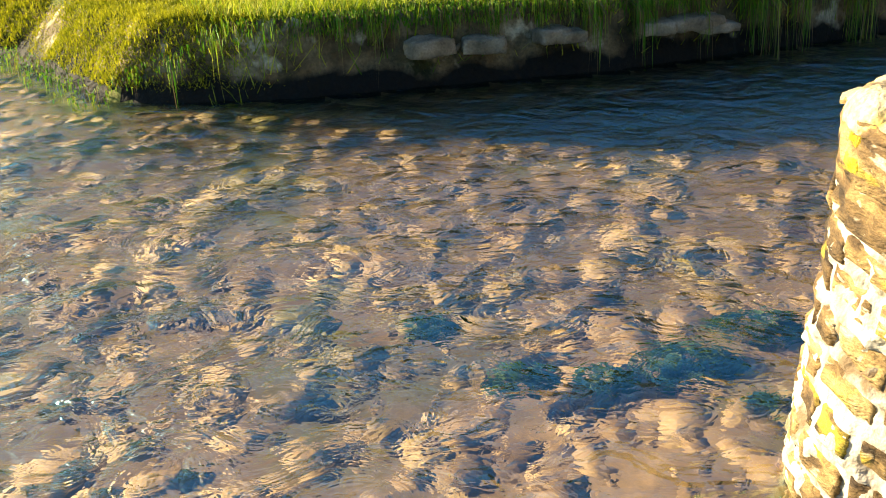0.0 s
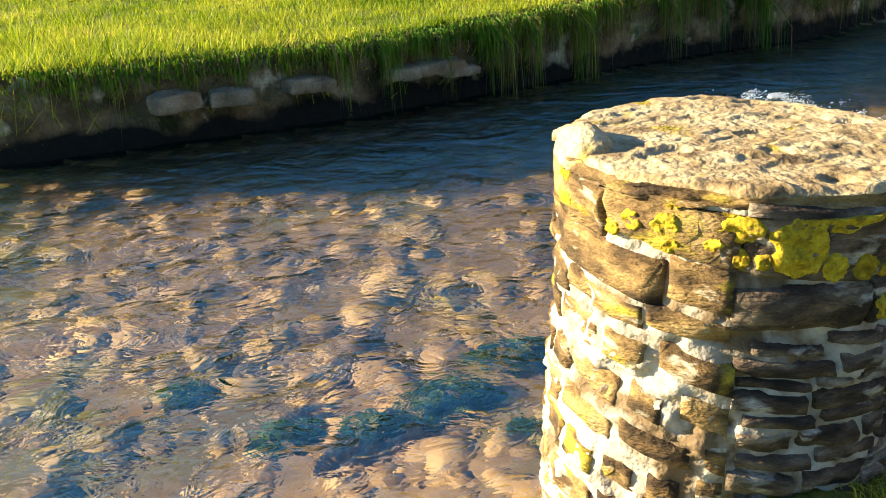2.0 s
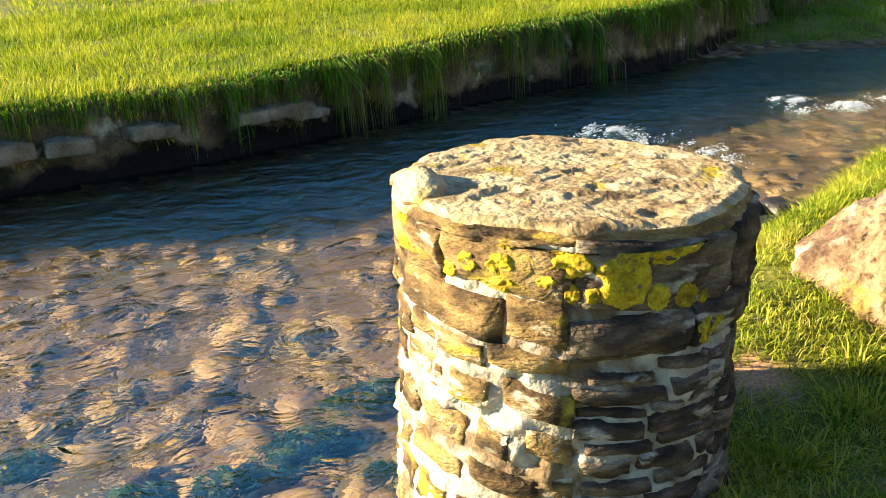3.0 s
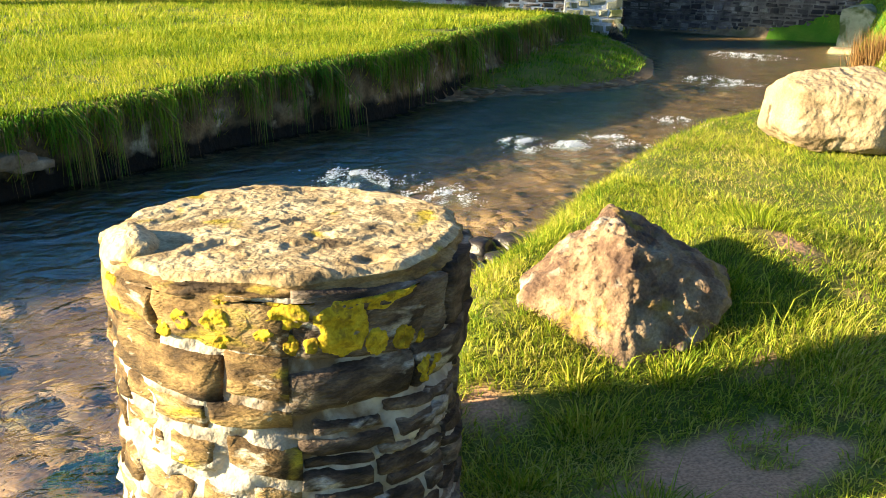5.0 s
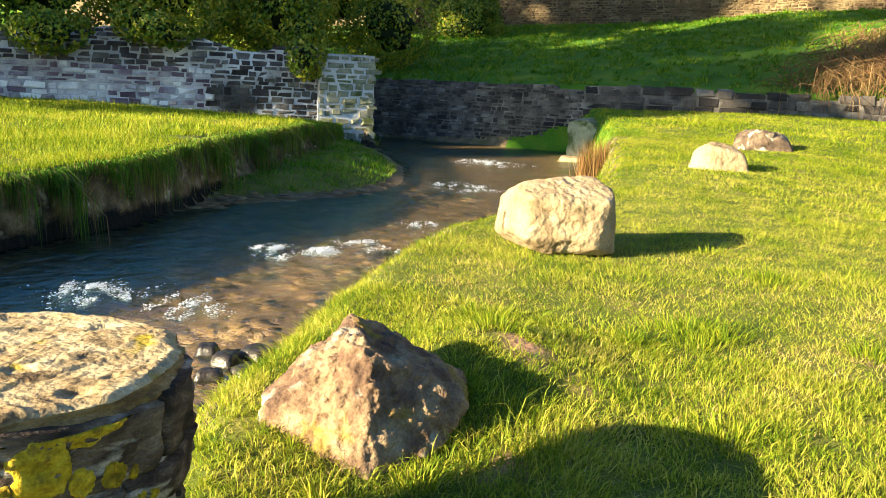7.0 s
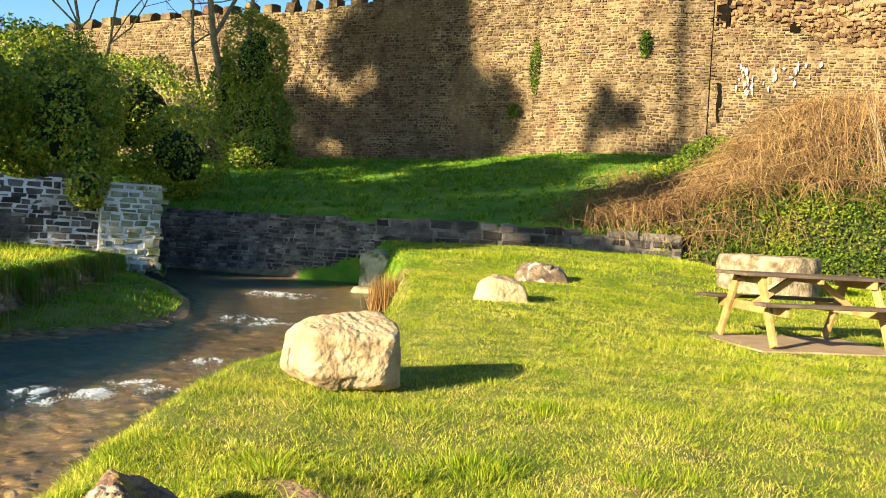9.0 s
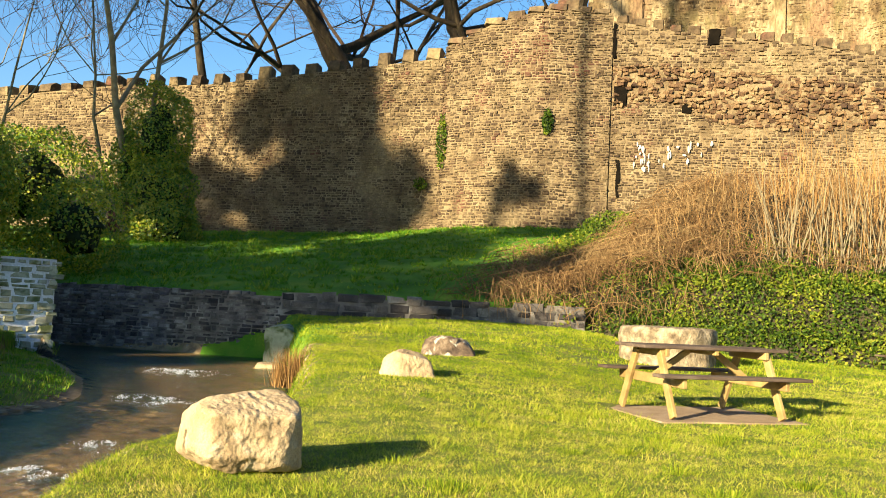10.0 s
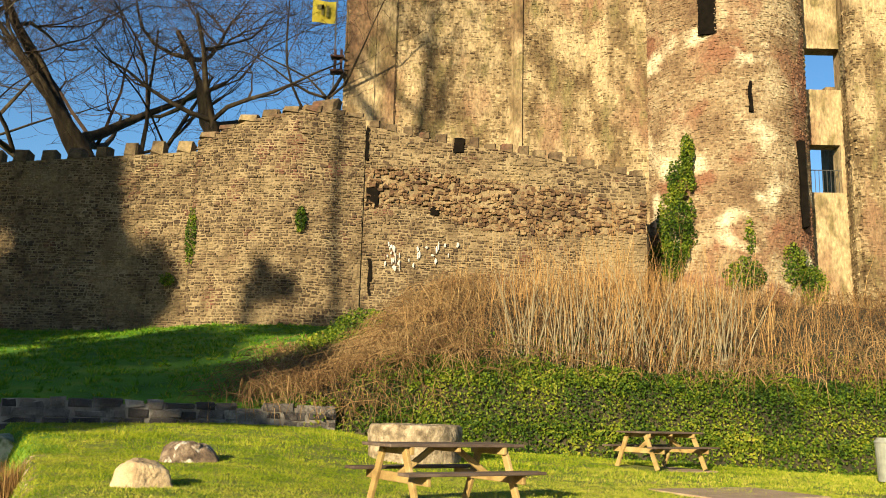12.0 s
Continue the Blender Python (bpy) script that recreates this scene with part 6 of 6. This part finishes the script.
# ---- stones in the stream ----
def build_pebbles():
    g = np.random.default_rng(71)
    bm = bmesh.new()
    bmesh.ops.create_icosphere(bm, subdivisions=1, radius=1.0)
    D = np.array([v.co[:] for v in bm.verts])
    T = np.array([[v.index for v in f.verts] for f in bm.faces])
    bm.free()
    x, y = scatter(72, 20000, -4, 9.0, 0.9, 7.0, lambda a, b: ((poly_dist(a, b, STREAM) < 0.0) | (poly_dist(a, b, TONGUE) < 0)) * np.where(a > 5, 0.6, 1.0))
    z = height(x, y)
    ok = z < WATER + 0.06
    x, y, z = x[ok], y[ok], z[ok]
    n = len(x)
    s = 0.014 + 0.060 * g.uniform(0, 1, n) ** 3
    S = np.stack([s * g.uniform(0.8, 2.0, n), s * g.uniform(0.7, 1.4, n), s * g.uniform(0.08, 0.18, n)], -1)
    a = g.uniform(0, 6.28, n)
    L = D[None] * S[:, None] * (1 + 0.18 * g.normal(size=(n, len(D), 1)))
    c, q = np.cos(a)[:, None], np.sin(a)[:, None]
    V = np.stack([L[..., 0] * c - L[..., 1] * q + x[:, None], L[..., 0] * q + L[..., 1] * c + y[:, None], L[..., 2] + z[:, None]], -1)
    F = (T[None] + (np.arange(n) * len(D))[:, None, None]).reshape(-1, 3)
    thing("stream_pebbles", np_mesh("stream_pebbles", V.reshape(-1, 3), F, True), M_PEBBLE, "brown and pink pebbles on the stream bed", "pebbles", "stuff")


build_pebbles()


def build_foam():
    """Broken white water where the stream runs over stones."""
    g = np.random.default_rng(81)
    D = np.array([(1, 0, 0), (-1, 0, 0), (0, 1, 0), (0, -1, 0), (0, 0, 1.0)])
    T = np.array([(0, 2, 4), (2, 1, 4), (1, 3, 4), (3, 0, 4)])
    Vs, Fs, k = [], [], 0
    for (rx, ry, r) in RAPIDS[:8]:
        n = int(22000 * r / 0.4)
        u, v = g.normal(0, 0.80 * r, n), g.normal(0, 0.34 * r, n)
        x, y = rx + 0.35 * u + 0.9 * v, ry + 0.85 * u - 0.3 * v
        P = np.stack([0.9 * x + 0.4 * y, 0.9 * y - 0.4 * x, 0 * x], -1)
        thick = vnoise(P * [1.0, 2.0, 1], 6.0, 82, 4) - 0.10 * (u / r) ** 2
        keep = (0.50 * smooth(0.42, 0.74, thick) > g.uniform(0, 1, n)) & (poly_dist(x, y, STREAM) < -0.05)
        x, y = x[keep], y[keep]
        n = len(x)
        if not n:
            continue
        s = 0.0025 + 0.006 * g.uniform(0, 1, n) ** 3
        L = D[None] * np.stack([s * g.uniform(0.8, 2.0, n), s * g.uniform(0.6, 1.4, n), s * g.uniform(0.3, 0.8, n)], -1)[:, None] * (1 + 0.3 * g.normal(size=(n, len(D), 1)))
        z = WATER + 0.02 * np.exp(-((x - rx) ** 2 + (y - ry) ** 2) / (0.5 * r) ** 2) + 0.022 * g.uniform(0.0, 1, n) ** 2
        Vs.append((L + np.stack([x, y, z], -1)[:, None]).reshape(-1, 3))
        Fs.append((T[None] + (np.arange(n) * len(D))[:, None, None]).reshape(-1, 3) + k)
        k += n * len(D)
    thing("foam", np_mesh("foam", np.concatenate(Vs), np.concatenate(Fs)), M_FOAM, "white foam on the broken stream water", "foam", "stuff")


M_DARKROCK = material("wet_dark_stone", [(0.3, (0.02, 0.017, 0.015)), (0.7, (0.07, 0.055, 0.045))], 20, 0.35, 0.6, 60, spec=0.5)
build_foam()
for (x, y, s) in ((2.80, 2.95, 0.05), (2.76, 2.78, 0.06), (2.90, 2.72, 0.07), (2.58, 2.68, 0.045), (2.7, 2.60, 0.05)):
    boulder("stream_stone", (x, y, WATER + 0.005), x * 7, [((0, 0, 1), 0.6 * s), ((1, 0, 0.3), 1.2 * s), ((-1, 0.2, 0.3), s), ((0, 1, 0.3), 0.8 * s), ((0, -1, 0.3), 0.9 * s), ((0, 0, -1), s)],
            M_DARKROCK, "wet dark stone breaking the stream surface", int(x * 100), 0.12, 3, group="stones in the stream")


# ---- growth and dark stand-ins for openings on the castle ----
ivy_patch([(38.9, -10.6, 11.6, 0.4, 0.7, 1.2), (39.0, -10.4, 9.6, 0.4, 1.0, 1.8), (39.3, -10.0, 8.0, 0.4, 0.9, 1.0), (38.8, -10.9, 12.9, 0.3, 0.35, 0.9)], 9000, 0.12, 201, "ivy climbing the round tower")
ivy_patch([(38.5, -13.2, 7.2, 0.5, 1.0, 1.0), (38.5, -13.4, 8.9, 0.3, 0.35, 1.3)], 3500, 0.12, 202, "ivy at the foot of the round tower")
ivy_patch([(38.9, -15.3, 7.8, 0.5, 0.9, 1.2), (39.3, -16.4, 6.8, 0.5, 0.8, 1.2)], 4500, 0.12, 203, "bright ivy at the foot of the round tower")
ivy_patch([(35.35, 10.2, 7.8, 0.15, 0.25, 1.3)], 900, 0.10, 204, "yellow-green ivy on the corner of the wall tower")
ivy_patch([(34.8, 5.7, 8.5, 0.12, 0.25, 0.6)], 500, 0.10, 205, "tuft of ivy on the wall tower")
ivy_patch([(35.9, 11.2, 6.1, 0.15, 0.35, 0.3)], 300, 0.10, 206, "small tuft of ivy on the curtain wall")
ivy_patch([(29.5, 2.6, 3.2, 1.6, 1.6, 0.8), (27.0, 3.4, 2.6, 1.6, 1.2, 0.8), (32.0, 2.6, 4.0, 1.5, 1.4, 0.7), (20.9, 2.9, 0.95, 0.9, 0.9, 0.5), (20.2, 3.9, 0.85, 0.5, 0.5, 0.35)], 9000, 0.11, 207, "low ivy covering the slope beside the brambles")
ramp_ob = bpy.data.objects["ruined_rampart"]
shade_block("put_hole", 35.90, 0.55, 0.25, 9.0, 9.3, 0.22, ramp_ob)
shade_block("broken_hole", 36.02, -0.35, -0.75, 11.75, 12.35, 0.3, ramp_ob)
shade_block("broken_hole", 35.64, 3.20, 2.70, 9.3, 10.2, 0.32, ramp_ob)
shade_block("dark_joint", 35.52, 3.30, 3.20, 11.2, 12.6, 0.2, ramp_ob)
shade_block("dark_joint", 35.58, 2.98, 2.86, 5.6, 7.1, 0.2, ramp_ob)


def lime_streaks():
    """Old limewash that has run down the rampart."""
    g = np.random.default_rng(91)
    Vs, Fs, k = [], [], 0
    for q in range(34):
        y = g.uniform(-0.7, 2.4)
        z = g.uniform(6.9, 7.6) + 0.25 * (1 - y)
        if g.uniform() < 0.35:
            y = g.normal(2.1, 0.2)
        w, h = g.uniform(0.02, 0.075), g.uniform(0.05, 0.20)
        n = 9
        a = np.linspace(0, 2 * np.pi, n, endpoint=False)
        rad = g.uniform(0.5, 1.2, n)
        x = np.interp(y, [-3.5, 0.0, 3.25], [36.1, 35.9, 35.50]) - 0.07 - g.uniform(0, 0.02)
        ring = np.stack([np.full(n, x), y + w * rad * np.cos(a), z + h * rad * np.sin(a)], -1)
        mid = np.array([[x - 0.02, y, z]])
        Vs.append(np.concatenate([ring, mid]))
        Fs.append(np.array([[k + i, k + (i + 1) % n, k + n] for i in range(n)]))
        k += n + 1
    thing("limewash", np_mesh("limewash", np.concatenate(Vs), np.concatenate(Fs)), M_LIME, "white limewash streaks on the old rampart", kind="stuff", parent=ramp_ob)


M_LIME = material("old_limewash", [(0.3, (0.55, 0.53, 0.5)), (0.7, (0.8, 0.78, 0.74))], 6, 0.95, 0.6, 20)
lime_streaks()


# ---- wing stone, reeds, flag, door, bin ----
def upright_slab(name, corners, thick, mat, label, category):
    """A standing stone from its outline seen from the front (s along a line, z)."""
    bm = bmesh.new()
    vs = []
    for (x, y, z) in corners:
        vs.append(bm.verts.new((x, y, z)))
    f = bm.faces.new(vs)
    ext = bmesh.ops.extrude_face_region(bm, geom=[f])
    bmesh.ops.translate(bm, vec=(thick, 0, 0), verts=[v for v in ext["geom"] if isinstance(v, bmesh.types.BMVert)])
    bmesh.ops.subdivide_edges(bm, edges=bm.edges, cuts=5, use_grid_fill=True)
    for v in bm.verts:
        v.co += Vector((noise.noise(v.co * 4), noise.noise(v.co * 4 + Vector((9, 0, 0))), noise.noise(v.co * 3 + Vector((0, 7, 0))))) * 0.05
    me = bpy.data.meshes.new(name)
    bm.to_mesh(me)
    bm.free()
    return thing(name, me, mat, label, category)


upright_slab("wing_stone", [(16.45, 8.12, -0.5), (16.55, 7.5, -0.5), (16.6, 7.48, 0.30), (16.5, 7.75, 0.44), (16.45, 8.08, 0.40)], 0.35, M_WALL_PALE, "weathered pale slab at the end of the stream wall", "stone slab")
boulder("flat_stone", (15.2, 7.35, WATER - 0.03), 0.4, [((0, 0, 1), 0.10), ((1, 0, 0.2), 0.35), ((-1, 0, 0.2), 0.3), ((0, 1, 0.2), 0.22), ((0, -1, 0.2), 0.25), ((0, 0, -1), 0.2)], M_STONE_PALE, "flat pale stone at the edge of the stream", 88, 0.06, 3, group="stones by the stream wall")
g = np.random.default_rng(301)
n = 900
blades("dry_reeds", 11.75 + g.normal(0, 0.13, n), 5.22 + g.normal(0, 0.12, n), np.full(n, -0.25), np.full(n, 0.52), 0.012, 302, M_STEM, "clump of dry brown reeds at the water's edge", 0.45, category="reeds")


def build_flag():
    flag = empty("flag", (41.0, 5.55, 10.4), "yellow flag with a dark device on a thin pole", "flag")
    bm = bmesh.new()
    plank(bm, (0, 0, 0), (0, 0, 11.2), 0.06, 0.06, (1, 0, 0), 0.01)
    part("pole", bm, M_IRON, flag)
    n, m = 14, 8
    V = [(0.06 * math.sin(6.0 * i / n), 0.04 + 1.15 * i / (n - 1), 9.3 + 1.15 * j / (m - 1) + 0.06 * i / n) for i in range(n) for j in range(m)]
    F = [(i * m + j, (i + 1) * m + j, (i + 1) * m + j + 1, i * m + j + 1) for i in range(n - 1) for j in range(m - 1)]
    cloth = thing("cloth", np_mesh("cloth", V, F, True), M_FLAG, "yellow cloth", parent=flag)
    for (y0, y1, z0, z1) in ((0.35, 0.5, 9.6, 10.2), (0.62, 0.95, 10.0, 10.25), (0.62, 0.74, 9.7, 10.25)):
        bm = bmesh.new()
        plank(bm, (-0.09, y0, (z0 + z1) / 2), (-0.09, y1, (z0 + z1) / 2), 0.012, z1 - z0, (0, 0, 1), 0.002)
        part("device_bar", bm, M_OLIVE, cloth)


M_OLIVE = material("olive_print", [(0.3, (0.10, 0.09, 0.02)), (0.7, (0.16, 0.14, 0.03))], 10, 0.8, 0.1, 40)
build_flag()


def build_timber_landing():
    st = empty("timber_landing", (40.9, 5.5, 10.4), "small red-brown timber landing fixed to the corner of the keep", "landing")
    for k in range(2):
        bm = bmesh.new()
        plank(bm, (0, 0.30 * k - 0.30, 6.7), (0, 0.30 * k - 0.30, 7.9), 0.12, 0.14, (1, 0, 0), 0.01)
        part("post", bm, M_RUST, st)
    for z in (6.75, 7.5):
        bm = bmesh.new()
        plank(bm, (0, -0.45, z), (0, 0.2, z), 0.5, 0.1, (0, 0, 1), 0.01)
        part("landing", bm, M_RUST, st)


build_timber_landing()


def build_gate():
    gate = empty("garden_door", (31.0, 22.4, 3.3), "dark red-brown plank door with a pale stone post", "door")
    for k in range(5):
        bm = bmesh.new()
        plank(bm, (0, -0.44 + 0.2 * k, 0.0), (0, -0.44 + 0.2 * k, 1.9), 0.185, 0.05, (1, 0, 0), 0.008)
        part("door_board", bm, M_RUST, gate)
    bm = bmesh.new()
    plank(bm, (-0.1, 0.72, -0.1), (-0.1, 0.72, 2.2), 0.3, 0.3, (1, 0, 0), 0.03)
    part("post", bm, M_WALL_PALE, gate, "pale stone post")


build_gate()


def build_bin():
    b = empty("litter_bin", (17.0, -8.45, -0.02), "grey litter bin at the edge of the lawn", "litter bin")
    bm = bmesh.new()
    bmesh.ops.create_cone(bm, cap_ends=True, segments=24, radius1=0.22, radius2=0.25, depth=0.7, matrix=Matrix.Translation((0, 0, 0.35)))
    part("bin_body", bm, M_BIN, b)
    bm = bmesh.new()
    bmesh.ops.create_cone(bm, cap_ends=True, segments=24, radius1=0.27, radius2=0.2, depth=0.09, matrix=Matrix.Translation((0, 0, 0.745)))
    part("bin_lid", bm, M_BIN, b)


M_BIN = material("grey_bin", [(0.3, (0.28, 0.30, 0.26)), (0.7, (0.42, 0.44, 0.38))], 8, 0.6, 0.2, 60)
build_bin()


def bank_stones():
    """Stones that show low in the far bank."""
    rng = random.Random(95)
    line = Line([(3.84, 5.83), (2.97, 5.58), (2.3, 5.28), (0.9, 4.73), (-0.45, 4.43), (-1.4, 4.24)])
    for k in range(7):
        s = rng.uniform(2.2, line.length - 0.7)
        p, d = line.at(s)
        w, h = rng.uniform(0.07, 0.17), rng.uniform(0.022, 0.042)
        boulder("bank_stone", (p[0] + d[1] * 0.0, p[1] + 0.02, WATER + rng.uniform(0.17, 0.24)), math.atan2(d[1], d[0]) + rng.uniform(-0.3, 0.3),
                [((0, 0, 1), h), ((0, 0, -1), h), ((1, 0, 0.1), w), ((-1, 0, 0.1), w), ((0.1, -1, 0.1), 0.06), ((0, 1, 0), 0.08)], M_BANKROCK, "pale flat stone set in the earth bank", 300 + k, 0.16, 4, soft=14.0, crag=0.10, group="stones in the far bank")


M_BANKROCK = material("bank_rock", [(0.25, (0.16, 0.12, 0.07)), (0.5, (0.38, 0.30, 0.20)), (0.75, (0.62, 0.52, 0.38))], 9, 0.9, 0.7, 40, fine=(90, 0.5))
bank_stones()


def water_weed():
    g = np.random.default_rng(401)
    Ps = []
    for (x, y, r, n) in ((0.15, 1.87, 0.07, 260), (0.36, 1.86, 0.06, 200), (0.58, 1.92, 0.11, 520), (-0.07, 2.13, 0.06, 160), (0.80, 2.1, 0.10, 300), (0.72, 1.72, 0.08, 300)):
        a, q = g.uniform(0, 6.28, n), r * np.sqrt(g.uniform(0, 1, n))
        Ps.append(np.stack([x + q * np.cos(a) * 1.3, y + q * np.sin(a), WATER - 0.14 + 0.09 * g.uniform(0, 1, n) * (1 - q / r)], -1))
    P = np.concatenate(Ps)
    V, F = leaf_mesh(P, np.tile([0, 0, 1.0], (len(P), 1)), 0.035, 402)
    thing("water_weed", np_mesh("water_weed", V, F), M_WEED, "dark green weed under the water", "water weed", "stuff")


M_WEED = material("green_weed", [(0.2, (0.02, 0.09, 0.02)), (0.8, (0.09, 0.22, 0.03))], 6, 0.6, 0, island=0.5, trans=0.3)
water_weed()


def moss_corner():
    """Thick sunlit moss and grass over the corner of the far bank."""
    x, y = scatter(411, 150000, -3.4, -0.6, 4.0, 6.6, lambda a, b: (poly_dist(a, b, STREAM) > -0.04) * smooth(-0.6, -1.2, a + 0.4 * (b - 4.3)))
    P = np.stack([x, y, 0 * x], -1)
    z = height(x, y) + 0.09 * (vnoise(P, 5, 412, 3) - 0.35)
    dry = height(x, y) > WATER + 0.05
    x, y, z, P = x[dry], y[dry], z[dry], P[dry]
    blades("bank_moss", x, y, z - 0.01, 0.016 + 0.030 * vnoise(P, 5, 413, 2), 0.008, 414, M_MOSS, "bright yellow-green moss and grass on the bank corner", 1.3)


M_MOSS = material("yellow_moss", [(0.20, (0.20, 0.24, 0.006)), (0.5, (0.62, 0.62, 0.016)), (0.80, (0.95, 0.88, 0.04))], 5, 0.8, 0, island=0.5, trans=0.35)
moss_corner()
